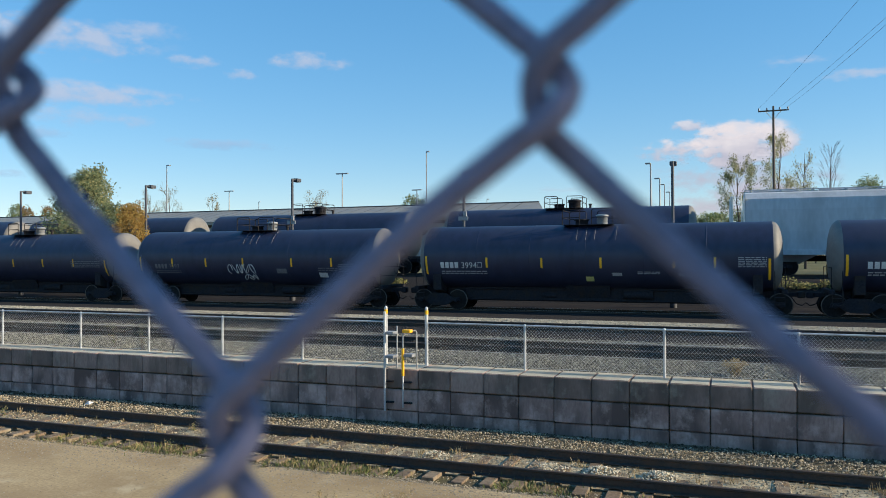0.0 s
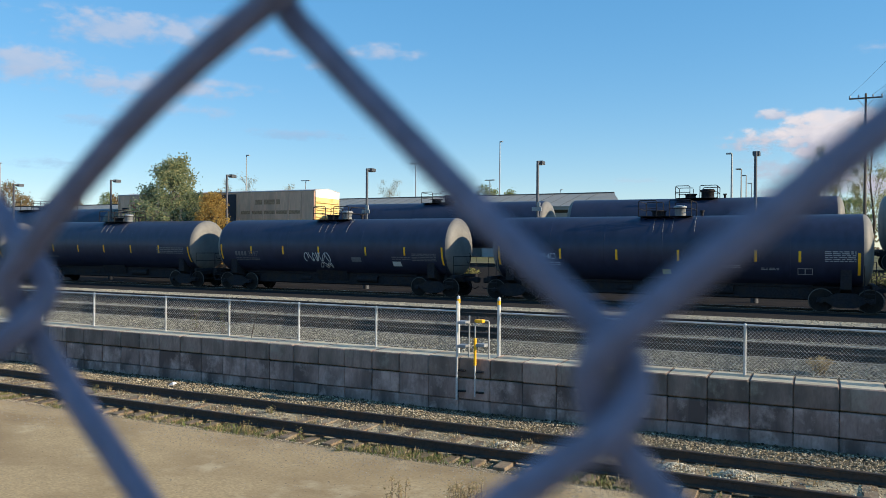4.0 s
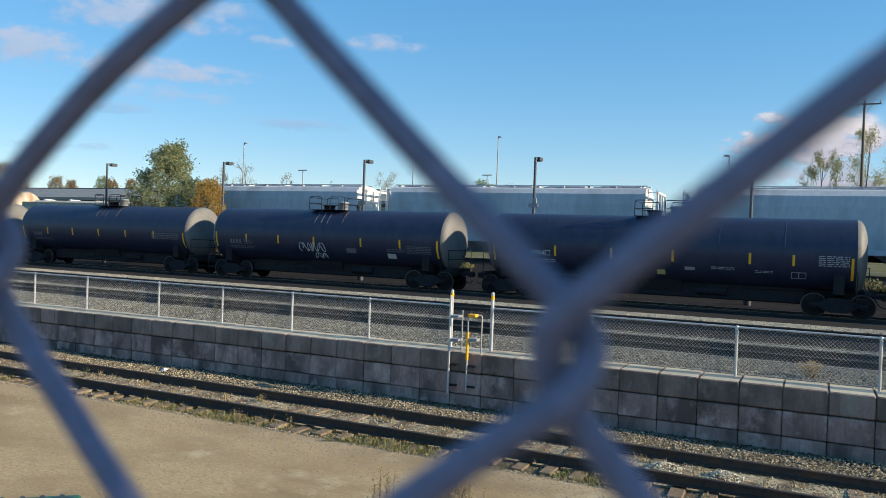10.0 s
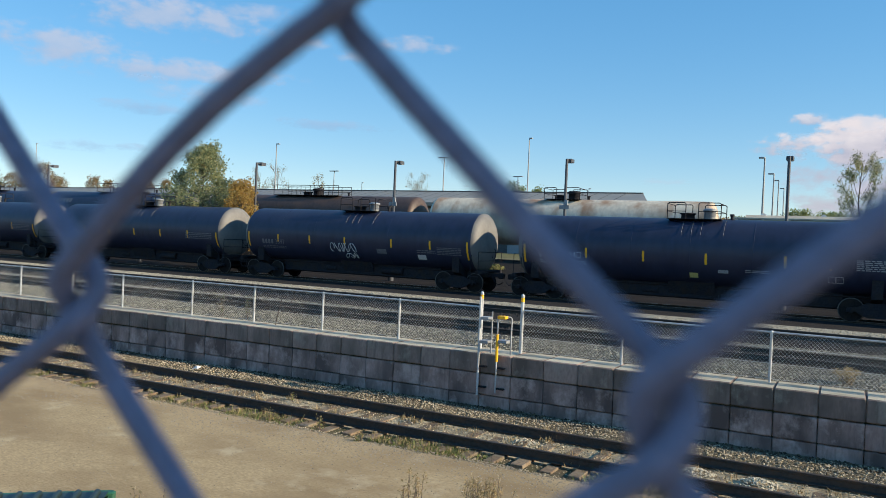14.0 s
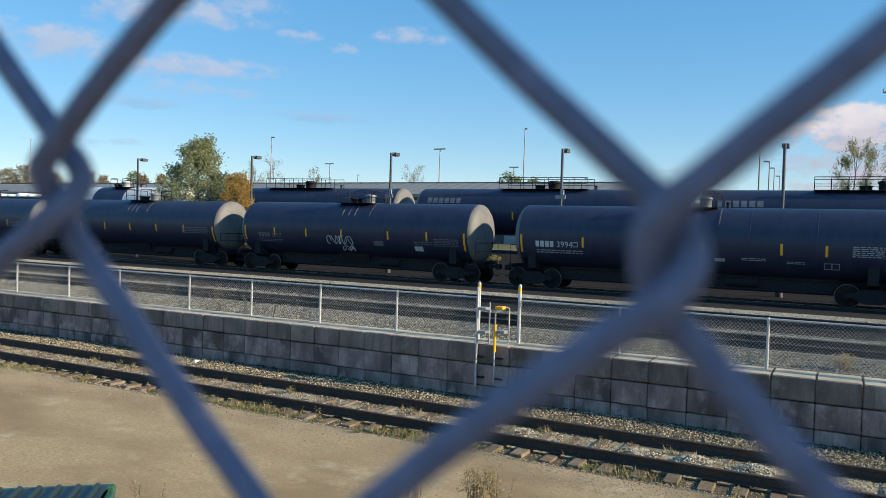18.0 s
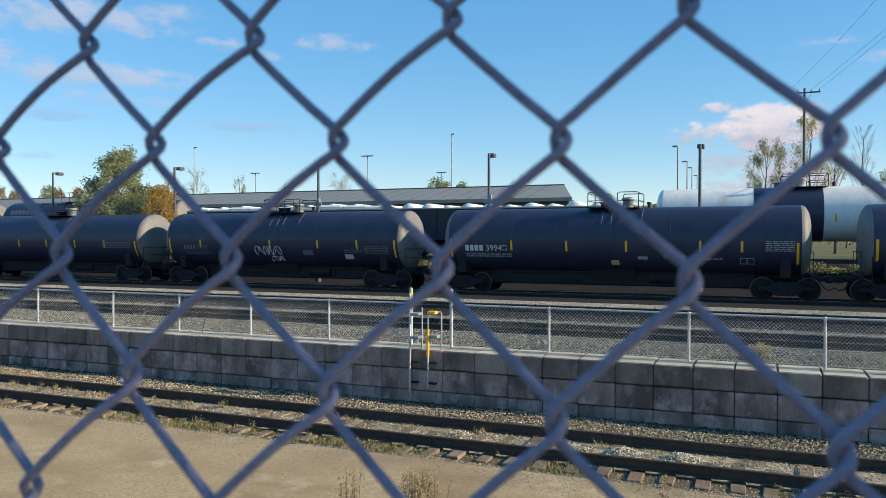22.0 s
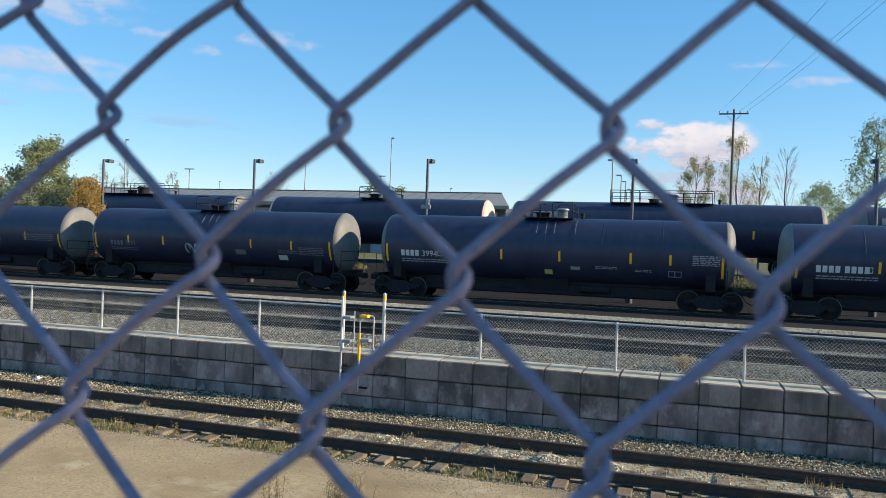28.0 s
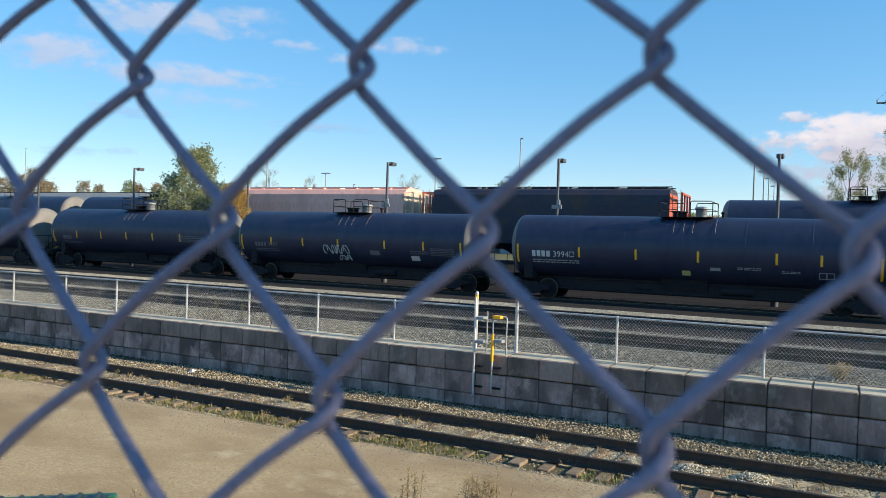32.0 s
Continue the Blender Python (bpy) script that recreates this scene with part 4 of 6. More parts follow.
def box_car(half):
    """A high yellow boxcar with ribbed flanks, dark double doors and ribbed ends."""
    c = thing("box_car", (0, 0, 0), "weathered yellow high boxcar with dark double doors", "boxcar", GROUP_F)
    w = 1.55
    o = [(-w, 1.05), (-w, 4.95), (-w + 0.1, 5.05), (0, 5.17), (w - 0.1, 5.05), (w, 4.95), (w, 1.05)]
    part("body", Mesh().prism(o, -half + 0.02, half - 0.02), BOXY, c)
    part("roof", Mesh().prism([(-w - 0.03, 4.97), (-w - 0.03, 5.03), (0, 5.2), (w + 0.03, 5.03), (w + 0.03, 4.97), (0, 5.14)], -half, half), GREYHOP, c, "pale weathered metal roof")
    for k in range(18):
        x = -half + 0.15 + (2 * half - 0.3) * k / 17
        if not -2.4 < x < 2.4:
            part("side_post", Mesh().box(x - 0.06, x + 0.06, -w - 0.05, -w + 0.02, 1.1, 4.95, 0.012), BOXY, c)
    for x0, x1 in ((-2.45, -0.02), (0.02, 2.45)):
        d = part("door", Mesh().box(x0, x1, -w - 0.09, -w + 0.02, 1.15, 4.85, 0.02), BOXDOOR, c, "blue-black sliding door")
        for k in range(5):
            z = 4.45 - 0.16 * k
            part("marking_bar", Mesh().box(x0 + 0.6, x1 - 0.75 + 0.1 * (k % 2), -w - 0.096, -w - 0.085, z, z + 0.04), DIMMARK, d)
        for k in range(4):
            z = 3.5 - 0.16 * k
            part("marking_bar", Mesh().box(x0 + 0.65, x1 - 0.7 - 0.15 * (k % 2), -w - 0.096, -w - 0.085, z, z + 0.04), DIMMARK, d)
        part("door_bar", Mesh().cyl((x0 + 0.3, -w - 0.13, 1.2), (x0 + 0.3, -w - 0.13, 4.8), 0.025, 6), UNDER, d)
    # a crossed emblem as plain strokes, and worn lettering as bars
    for a, b, q in ((-7.9, -6.7, BLUEP), (-6.7, -7.9, REDEND)):
        part("emblem_stroke", Mesh().sweep([(a, -w - 0.06, 3.3), ((a + b) / 2, -w - 0.06, 3.75), (b, -w - 0.06, 4.2)], 0.1, 4), q, c, "plain crossed stroke")
    for k, (x, ww) in enumerate(((-9.0, 0.7), (-9.0, 0.6))):
        part("marking_bar", Mesh().box(x, x + ww, -w - 0.012, -w + 0.002, 3.85 - 0.3 * (k % 2), 4.0 - 0.3 * (k % 2)), UNDER, c)
    for body, z in (("any", 3.82), ("road", 3.5)):
        cu = bpy.data.curves.new("lettering", "FONT")
        cu.body, cu.size, cu.resolution_u, cu.shear = body, 0.34, 3, 0.25
        tmp = new("lettering", cu)
        me = bpy.data.meshes.new_from_object(tmp.evaluated_get(bpy.context.evaluated_depsgraph_get()))
        bpy.data.objects.remove(tmp)
        for v in me.vertices:
            v.co = (v.co.x - 6.3, -w - 0.056, v.co.y + z)
        me.materials.append(UNDER)
        part("lettering", me, UNDER, c)
    part("marking_bar", Mesh().box(4.2, 6.4, -w - 0.012, -w + 0.002, 4.05, 4.4), RUSTB, c)
    part("marking_bar", Mesh().box(2.9, 8.2, -w - 0.012, -w + 0.002, 3.35, 3.6), RUSTB, c)
    for s in (-1, 1):
        e = s * half
        en = part("end_wall", Mesh().box(*sorted((e, e - s * 0.05)), -w, w, 1.1, 4.5), BOXEND, c, "bright yellow ribbed end")
        part("end_cap", Mesh().prism([(-w, 4.5), (-w, 4.97), (0, 5.14), (w, 4.97), (w, 4.5)], *sorted((e, e - s * 0.06))), WHITEP, c, "pale upper end panel")
        for k in range(6):
            z = 1.5 + 0.52 * k
            part("end_rib", Mesh().box(*sorted((e, e + s * 0.07)), -w + 0.1, w - 0.1, z, z + 0.12, 0.03), BOXEND, en)
        truck(c, s * (half - 2.4))
        coupler(c, e, s)
    part("center_sill", Mesh().box(-half, half, -0.35, 0.35, 0.74, 1.06), UNDER, c)
    return c


BLUEP = mat("faded_blue_paint", (0.06, 0.09, 0.3), 0.6, fine=8, vary=0.1, bump=0.0)
RUSTB = mat("faded_rust_lettering", (0.4, 0.22, 0.12), 0.7, fine=8, vary=0.3, bump=0.0)


def low_car(half, paint, covers, label):
    """A low gondola with side posts; covers: white lids that close it, rounded where there are many."""
    c = thing("gondola_car", (0, 0, 0), label, "gondola car", GROUP_F)
    w = 1.5
    m = Mesh().box(-half, half, -w, -w + 0.1, 1.05, 3.0, 0.015).box(-half, half, w - 0.1, w, 1.05, 3.0, 0.015).box(-half, -half + 0.1, -w + 0.1, w - 0.1, 1.05, 3.0).box(half - 0.1, half, -w + 0.1, w - 0.1, 1.05, 3.0)
    side = DARKHOP if covers else paint
    part("side_wall", m, side, c)
    part("floor", Mesh().box(-half + 0.1, half - 0.1, -w + 0.1, w - 0.1, 1.05, 1.2), UNDER, c)
    part("top_chord", Mesh().box(-half, half, -w - 0.05, -w + 0.12, 3.0, 3.1, 0.015).box(-half, half, w - 0.12, w + 0.05, 3.0, 3.1, 0.015), paint, c)
    for k in range(12):
        x = -half + 0.2 + (2 * half - 0.4) * k / 11
        part("side_post", Mesh().box(x - 0.06, x + 0.06, -w - 0.08, -w, 1.1, 3.0, 0.012), side, c)
    rng = random.Random(int(half * 100) + covers)
    for k in range(covers):
        x = -half + 0.9 + (2 * half - 1.8) * k / max(1, covers - 1)
        q = (half - 0.9) / max(1, covers - 1) * rng.uniform(0.85, 0.98)
        top = 3.3 + rng.uniform(-0.05, 0.1)
        if covers > 10:
            r = 0.55 + rng.uniform(-0.12, 0.1)
            part("cover", Mesh().lathe([(-1.3, 0.0), (-1.28, r * 0.8), (-1.1, r), (1.1, r), (1.28, r * 0.8), (1.3, 0.0)], 20, "y", (x, 0, 2.8)), TARP, c, "rounded white load cover")
        else:
            part("cover", Mesh().prism([(-1.32, 2.7), (-1.32, top - 0.12), (-1.15, top), (1.15, top), (1.32, top - 0.12), (1.32, 2.7)], x - q, x + q).box(x - 0.12, x + 0.12, -1.1, 1.1, top, top + 0.09, 0.03), TARP, c, "white load cover with a ridge")
    if not covers:
        part("load", Mesh().prism([(-w + 0.12, 1.2), (-w + 0.12, 2.9), (-0.6, 3.28), (0.6, 3.28), (w - 0.12, 2.9), (w - 0.12, 1.2)], -half + 0.6, half - 0.6), BEIGE, c, "beige covered load")
        for k in range(5):
            x = -half + 1.5 + (2 * half - 3.0) * k / 4
            part("load_ridge", Mesh().cyl((x, -0.5, 3.24), (x, 0.5, 3.24), 0.16, 10), TARP, c)
    for s in (-1, 1):
        truck(c, s * (half - 2.0))
        coupler(c, s * half, s)
    part("center_sill", Mesh().box(-half, half, -0.35, 0.35, 0.74, 1.04), UNDER, c)
    return c


def put(c, s0, s1):
    c.matrix_basis = far_pose((s0 + s1) / 2)
    MOVING.append((c, (s0 + s1) / 2))
    return c


def far_tank(s0, s1, **kw):
    h = (s1 - s0) / 2 - 0.1
    kw.setdefault("label", "dark tank car of the passing freight train")
    return put(tank_car((0, 0, 0), h, h - 1.45, group=GROUP_F, strips=even(h, 6), **kw), s0, s1)


def far_marks(c, h):
    for k in range(6):
        part("mark_block", on_tank(-h + 1.1 + 0.42 * k, -h + 1.42 + 0.42 * k, 3.0, 3.36, 0.008, 2), DIMMARK, c, "plain grey block in place of a mark")


def again(c, s0, s1):
    return put(copy_thing(c, far_pose((s0 + s1) / 2)), s0, s1)


grey_hop = put(hopper_car(9.15, GREYHOP, WHITEP, "pale grey covered hopper car of the passing train"), -0.3, 18.4)
t_16 = far_tank(-17.3, -1.8)
again(t_16, -34.85, -19.1), again(t_16, -51.7, -35.8), again(t_16, -68.8, -52.5), again(t_16, -84.8, -69.3)
put(box_car(9.45), -105.1, -86.1)
t_18 = far_tank(-124.4, -106.4, railing="long")
far_marks(t_18, 8.9)
again(grey_hop, -144.0, -124.7), again(grey_hop, -163.4, -144.6), again(grey_hop, -182.5, -164.1)
put(low_car(7.6, BEIGE, 0, "low beige gondola car with covered load"), -198.2, -182.9)
far_tank(-217.6, -199.0, paint=TANP, head=TANP, label="tan tank car streaked with rust")
far_tank(-237.4, -218.4, paint=BROWNP, head=BROWNP, railing="long", label="dark brown tank car")
again(t_18, -255.9, -238.2), again(t_18, -274.6, -256.2), again(t_18, -293.4, -275.1)
far_tank(-310.6, -294.6, paint=WHITEP, head=WHITEP, band=(-2.6, 0.9), dome=-0.8, label="white tank car with black band round its middle")
put(low_car(7.7, BEIGE, 11, "black low gondola car filled with white rounded covers"), -327.0, -311.5)
put(low_car(8.1, BEIGE, 9, "black low gondola car closed by flat white covers"), -343.6, -327.2)
again(t_18, -362.5, -344.2), again(t_18, -382.3, -363.8), again(t_18, -401.2, -383.2)
far_tank(-417.6, -402.2, head=ORANGE, label="dark tank car with orange end")
again(t_18, -437.9, -419.5), again(t_16, -455.6, -438.3)
put(hopper_car(8.4, DARKHOP, REDEND, "black covered hopper car with red end frame"), -473.4, -456.6)
put(hopper_car(8.0, ORANGE, BEIGE, "faded salmon-orange covered hopper car with beige end"), -490.2, -473.9)
again(t_16, -507.0, -491.0), again(t_16, -524.0, -508.0), again(t_16, -541.0, -525.0)
again(grey_hop, 18.9, 38.0)


# ---- poles and masts ----
def lamp_post(x, label):
    l = thing("street_lamp", (x, 40.0, 1.27), label, "street lamp", "yard lamps between the tracks", turn=90)
    part("pole", Mesh().sweep([(0, 0, 0.5), (0, 0, 7.35)], [0.085, 0.075], 10), POLE, l)
    part("base", Mesh().cyl((0, 0, 0), (0, 0, 0.55), 0.18, 14), POLE, l)
    part("arm", Mesh().box(0, 0.4, -0.04, 0.04, 7.28, 7.36, 0.01), POLE, l)
    part("lamp_head", Mesh().box(0.3, 0.78, -0.17, 0.17, 7.2, 7.4, 0.02), POLE, l)
    part("lens", Mesh().box(0.34, 0.74, -0.14, 0.14, 7.185, 7.2), MAST, l)
    return l


for x in (-57.9, -46.9, -35.86, -24.8, -13.85, -2.76, 8.3):
    l = lamp_post(x, "dark square-headed lamp post between the tracks")
    if x in (-24.8, -13.85):
        part("notice_box", Mesh().box(-0.14, -0.08, -0.28, 0.28, 4.6, 4.82, 0.01).box(-0.2, -0.08, -0.2, -0.02, 4.82, 5.1, 0.01), MAST, l, "small grey box on the pole")


def mast(az, el, y, arms, label, thick=0.11):
    x = y * math.tan(radians(az))
    top = 3.85 + math.hypot(x, y) * math.tan(radians(el))
    m = thing("light_mast", (x, y, 2.5), label, "light mast", "tall masts beyond the yard")
    part("pole", Mesh().sweep([(0, 0, 0), (0, 0, top - 2.5)], [thick * 1.5, thick * 0.7], 8), MAST, m)
    for s in arms:
        part("lamp_head", Mesh().box(min(0, s * 1.2), max(0, s * 1.2), -0.2, 0.2, top - 2.62, top - 2.45, 0.03), MAST, m)


for az, el, y, arms in ((-21.9, 7.85, 110, (0.4,)), (-40.5, 6.5, 110, (0.6,)), (-28.16, 6.2, 110, (-0.9, 0.9)), (-36.27, 4.8, 130, (-0.9, 0.9)), (-5.5, 6.7, 90, (-0.5,)), (-4.87, 5.6, 110, (-0.6,)),
                        (-22.63, 5.02, 130, (-0.8, 0.8)), (-56.1, 5.2, 120, (0.3,)), (-4.55, 5.15, 140, (-0.6,)), (-4.2, 4.6, 160, (-0.6,)), (-17.4, 4.3, 170, (0.4,)), (-34.2, 4.05, 170, (0.4,))):
    mast(az, el, y, arms, "thin grey light mast beyond the yard")


def utility_pole():
    x, y = 62 * math.tan(radians(2.71)), 62.0
    u = thing("utility_pole", (x, y, 2.6), "tall weathered wooden utility pole with crossarm", "utility pole")
    part("pole", Mesh().sweep([(0, 0, 0), (0, 0, 12.4)], [0.12, 0.075], 10), WOODPOLE, u)
    a = part("crossarm", Mesh().box(-1.05, 1.05, -0.05, 0.05, 12.02, 12.12, 0.01), WOODPOLE, u)
    for s in (-1.0, -0.45, 0.45, 1.0):
        part("insulator", Mesh().lathe([(12.14, 0.05), (12.26, 0.06), (12.3, 0.03), (12.34, 0.0)], 10, "z", (s, 0, 0)), MAST, a)
    for s in (-0.5, 0.5):
        part("brace", Mesh().cyl((s, 0.08, 12.0), (0, 0.08, 11.4), 0.02, 5), MAST, u)
    for k, s in enumerate((-1.0, 1.0, 0.45)):
        ends = Vector((6.2 + 0.8 * k, -55, 12.3 + 0.3 * k))
        pts = [Vector((s, 0, 12.3)).lerp(ends + Vector((s, 0, 0)), q / 10) - Vector((0, 0, 2.2 * (q / 10) * (1 - q / 10))) for q in range(11)]
        part("cable", Mesh().sweep(pts, 0.007, 5), POLE, u)


utility_pole()


# ---- building beyond ----
def warehouse():
    w = thing("warehouse", (0, 92.0, 2.5), "long low warehouse with grey-green pitched metal roof", "building")
    x0, x1, e, r = -165.0, -21.6, 6.4, 8.85
    part("wall", Mesh().box(x0, x1 - 7.2, 0, 22, 0, e - 0.1).box(x1 - 7.2, x1, 0, 5, 0, e - 0.1), WALLB, w)
    a, b, hip = x0 - 0.6, x1 + 0.6, x1 - 3.2
    part("roof", Mesh().add([(a, -0.8, e), (b, -0.8, e), (hip, 11, r), (a, 11, r), (b - 7.5, 22.8, e), (a, 22.8, e)], [(0, 1, 2, 3), (3, 2, 4, 5), (1, 4, 2), (0, 3, 5), (0, 5, 4, 1)]), ROOF, w)
    part("ridge_cap", Mesh().box(a, hip, 10.8, 11.2, r - 0.05, r + 0.12, 0.02), WALLB, w)
    part("window_band", Mesh().box(x0 + 1, x1 - 1, -0.1, 0.0, e - 1.6, e - 0.7, 0.02), MAST, w, "pale window band under the eave")
    seams = Mesh()
    for k in range(72):
        x = x0 + 2.0 * k
        if x < x1 - 3.5:
            seams.add([(x, -0.8, e + 0.02), (x + 0.1, -0.8, e + 0.02), (x + 0.1, 10.8, r + 0.0), (x, 10.8, r + 0.0)], [(0, 1, 2, 3)])
    part("roof_seam", seams, WALLB, w)
    part("fascia", Mesh().box(x0 - 0.6, x1 + 0.6, -0.95, -0.8, e - 0.35, e + 0.1), ROOF, w)
    for k in range(14):
        x = x1 - 6 - 10 * k
        d = part("loading_door", Mesh().box(x - 1.8, x + 1.8, -0.12, 0.0, 0.0, 4.2, 0.02), MAST, w)
        part("door_frame", Mesh().box(x - 2.0, x - 1.8, -0.18, 0.0, 0, 4.4).box(x + 1.8, x + 2.0, -0.18, 0.0, 0, 4.4), WALLB, d)


warehouse()


# ---- trees ----
def leaves(m, centre, radii, count, size, rng, hollow=0.45):
    """Small leaves spread through an uneven crown."""
    lob = [(rng.uniform(0, 6.28), rng.uniform(-1, 1), rng.uniform(0.75, 1.18)) for _ in range(9)]
    for _ in range(count):
        a, u = rng.uniform(0, 6.2832), rng.uniform(-1, 1)
        k = 1.0
        for la, lu, lk in lob:
            if abs((a - la + 3.14) % 6.28 - 3.14) < 0.6 and abs(u - lu) < 0.45:
                k = lk
        r = k * (hollow + (1 - hollow) * rng.random() ** 0.6)
        h = math.sqrt(max(0.0, 1 - u * u))
        p = Vector((centre[0] + radii[0] * r * h * math.cos(a), centre[1] + radii[1] * r * h * math.sin(a), centre[2] + radii[2] * r * u))
        d = Vector((rng.gauss(0, 1), rng.gauss(0, 1), rng.gauss(0, 1))).normalized() * size * rng.uniform(0.6, 1.3)
        e = d.orthogonal().normalized() * size * 0.4
        m.add([p - d * 0.5, p + e, p + d * 0.5, p - e], [(0, 1, 2, 3)])


def tree(at, height, width, leaf, count, size, label, seed, base=0.25, sparse=False, name="tree"):
    """A tapered trunk with rising limbs; leaves hang in clumps round the limb tips, with gaps between."""
    rng = random.Random(seed)
    t = thing(name, at, label, "tree")
    h = height
    trunk = Mesh().sweep([(0, 0, -0.2), (0.05 * width, 0, h * 0.3), (-0.03 * width, 0.05, h * 0.6), (0.02 * width, 0, h * 0.95)], [h * 0.012, h * 0.009, h * 0.005, h * 0.0012], 8)
    tips = []
    for k in range(44 if not count else 26 if sparse else 72):
        z = h * (rng.uniform(base, 0.88) if sparse or not count else base * 0.6 + (0.92 - base * 0.6) * (k + rng.random()) / 72)
        a = rng.uniform(0, 6.28) if sparse or not count else 2.4 * k + rng.uniform(-0.5, 0.5)
        full = 1.1 - 0.6 * z / h if sparse or not count else max(0.2, 1.05 - 0.9 * max(0.0, z / h - 0.32) / 0.66 - 0.5 * max(0.0, 0.32 - z / h))
        ln = width * rng.uniform(0.3, 0.52) * full * (0.72 if sparse or not count else 1.0)
        rise = 2.8 if not count else 2.5 if sparse else 0.8
        p1 = Vector((math.cos(a) * ln * 0.5, math.sin(a) * ln * 0.5, z + ln * 0.37 * rise))
        p2 = Vector((math.cos(a) * ln, math.sin(a) * ln, min(z + ln * rise, h * 0.985)))
        thin = (0.7 if sparse else 1.0) if count else 0.4
        trunk.sweep([(0, 0, z), p1, p2], [h * 0.0026 * thin, h * 0.0017 * thin, h * 0.0006 * thin], 5)
        tips.append(p2)
        for q in range(3):
            b = a + rng.uniform(-0.9, 0.9)
            end = p1.lerp(p2, 0.6 + 0.2 * q) + Vector((math.cos(b), math.sin(b), 0.8)) * ln * 0.3
            trunk.sweep([p1.lerp(p2, 0.4 + 0.2 * q), end], [h * 0.0013, h * 0.0005], 4)
            tips.append(end)
    part("trunk", trunk, BARK, t, "grey-brown trunk with limbs")
    if count:
        m = Mesh()
        wide, tall = (0.11, 0.06) if sparse else (0.13, 0.065)
        for p in tips:
            s = rng.uniform(0.5, 1.35)
            leaves(m, p, (width * wide * s, width * wide * s, h * tall * s), int(count / len(tips) * s), size, rng, 0.1)
        tagged(part("crown", m, leaf, t), kind="stuff")
    return t


def polar(az, y, z):
    return (y * math.tan(radians(az)), y, z)


tree(polar(-45.5, 40.0, 1.27), 8.8, 4.2, LEAFG, 19000, 0.13, "young poplar with green and yellowing leaves between tracks", 3, 0.12)
tree(polar(-42.8, 39.4, 1.27), 6.2, 2.9, LEAFO, 8000, 0.12, "small tree with orange autumn leaves", 5, 0.1)
tree(polar(0.4, 78.0, 2.6), 10.6, 4.4, LEAFP, 5200, 0.14, "sparse poplar with few pale leaves", 7, 0.1, True)
tree(polar(3.1, 78.0, 2.6), 12.4, 4.6, LEAFP, 4600, 0.14, "sparse poplar with few pale leaves", 8, 0.1, True)
tree(polar(4.6, 80.0, 2.6), 11.6, 3.0, LEAFP, 900, 0.14, "sparse poplar with few pale leaves", 9, 0.1, True)
tree(polar(6.2, 80.0, 2.6), 12.0, 3.6, LEAFP, 0, 0.2, "bare leafless tree beyond the yard", 10, 0.2, True)
tree(polar(8.3, 82.0, 2.6), 8.6, 5.0, LEAFD, 5200, 0.17, "rounded green leafy tree beyond the yard", 11, 0.15)
tree(polar(11.6, 60.0, 2.6), 11.5, 4.2, LEAFD, 6000, 0.16, "tall dark green tree beyond the yard", 12, 0.1)
tree(polar(14.5, 66.0, 2.6), 11.0, 5.2, LEAFD, 5000, 0.17, "tall dark green tree beyond the yard", 13, 0.1)
# added out of view on the right, to keep the sun off the fence wires
tree((7.3, 0.85, 2.3), 7.4, 4.2, LEAFG, 14000, 0.14, "unseen leafy tree added to shade the near fence", 15, 0.3)
FAR_TREES = ((-58.6, 130, 15.8, 9, LEAFR), (-57.4, 132, 15.4, 8, LEAFR), (-56.4, 130, 15.9, 9, LEAFR), (-55.6, 128, 17.4, 8, LEAFR), (-54.8, 135, 14.6, 8, LEAFR), (-52.6, 150, 16.0, 7, LEAFR), (-51.7, 150, 15.0, 6, LEAFR), (-49.8, 150, 16.0, 6, LEAFD), (-49.2, 152, 15.6, 6, LEAFR), (-48.0, 150, 15.2, 6, LEAFR),
             (-41.6, 150, 17.4, 7, LEAFT), (-40.3, 150, 18.2, 8, LEAFT), (-37.4, 160, 17.2, 5, LEAFT), (-30.1, 160, 17.0, 8, LEAFT), (-23.0, 170, 16.6, 7, LEAFD), (-22.4, 172, 15.6, 7, LEAFD), (-21.2, 170, 15.2, 6, LEAFD),
             (-9.5, 180, 9.5, 8, LEAFD), (-8.0, 180, 9.0, 8, LEAFR), (-6.8, 180, 9.5, 8, LEAFD), (-3.2, 150, 9.5, 8, LEAFD), (-1.4, 150, 9.0, 9, LEAFD), (1.8, 140, 9.5, 9, LEAFD), (5.2, 140, 9.0, 9, LEAFP), (7.0, 140, 8.8, 9, LEAFD), (10, 140, 9.5, 9, LEAFD), (13, 140, 9.5, 9, LEAFD))
for k, (az, y, h, w, q) in enumerate(FAR_TREES):
    tree(polar(az, y, 2.5), h, w, q, 1500 if q in (LEAFP, LEAFT) else 2600, 0.2 if q in (LEAFP, LEAFT) else 0.36, "distant autumn tree on the skyline", 20 + k, 0.2, q in (LEAFP, LEAFT))


def wood():
    m, rng = Mesh(), random.Random(2)
    for k in range(110):
        x = -420 + 6.2 * k
        leaves(m, (x, 230 + rng.uniform(-12, 12), 5.5), (6, 4, 4.5 + rng.uniform(-1, 2.2)), 90, 1.1, rng)
    tagged(part("far_wood", m, LEAFR), "far line of autumn woodland on the horizon", "woodland", kind="stuff")


wood()


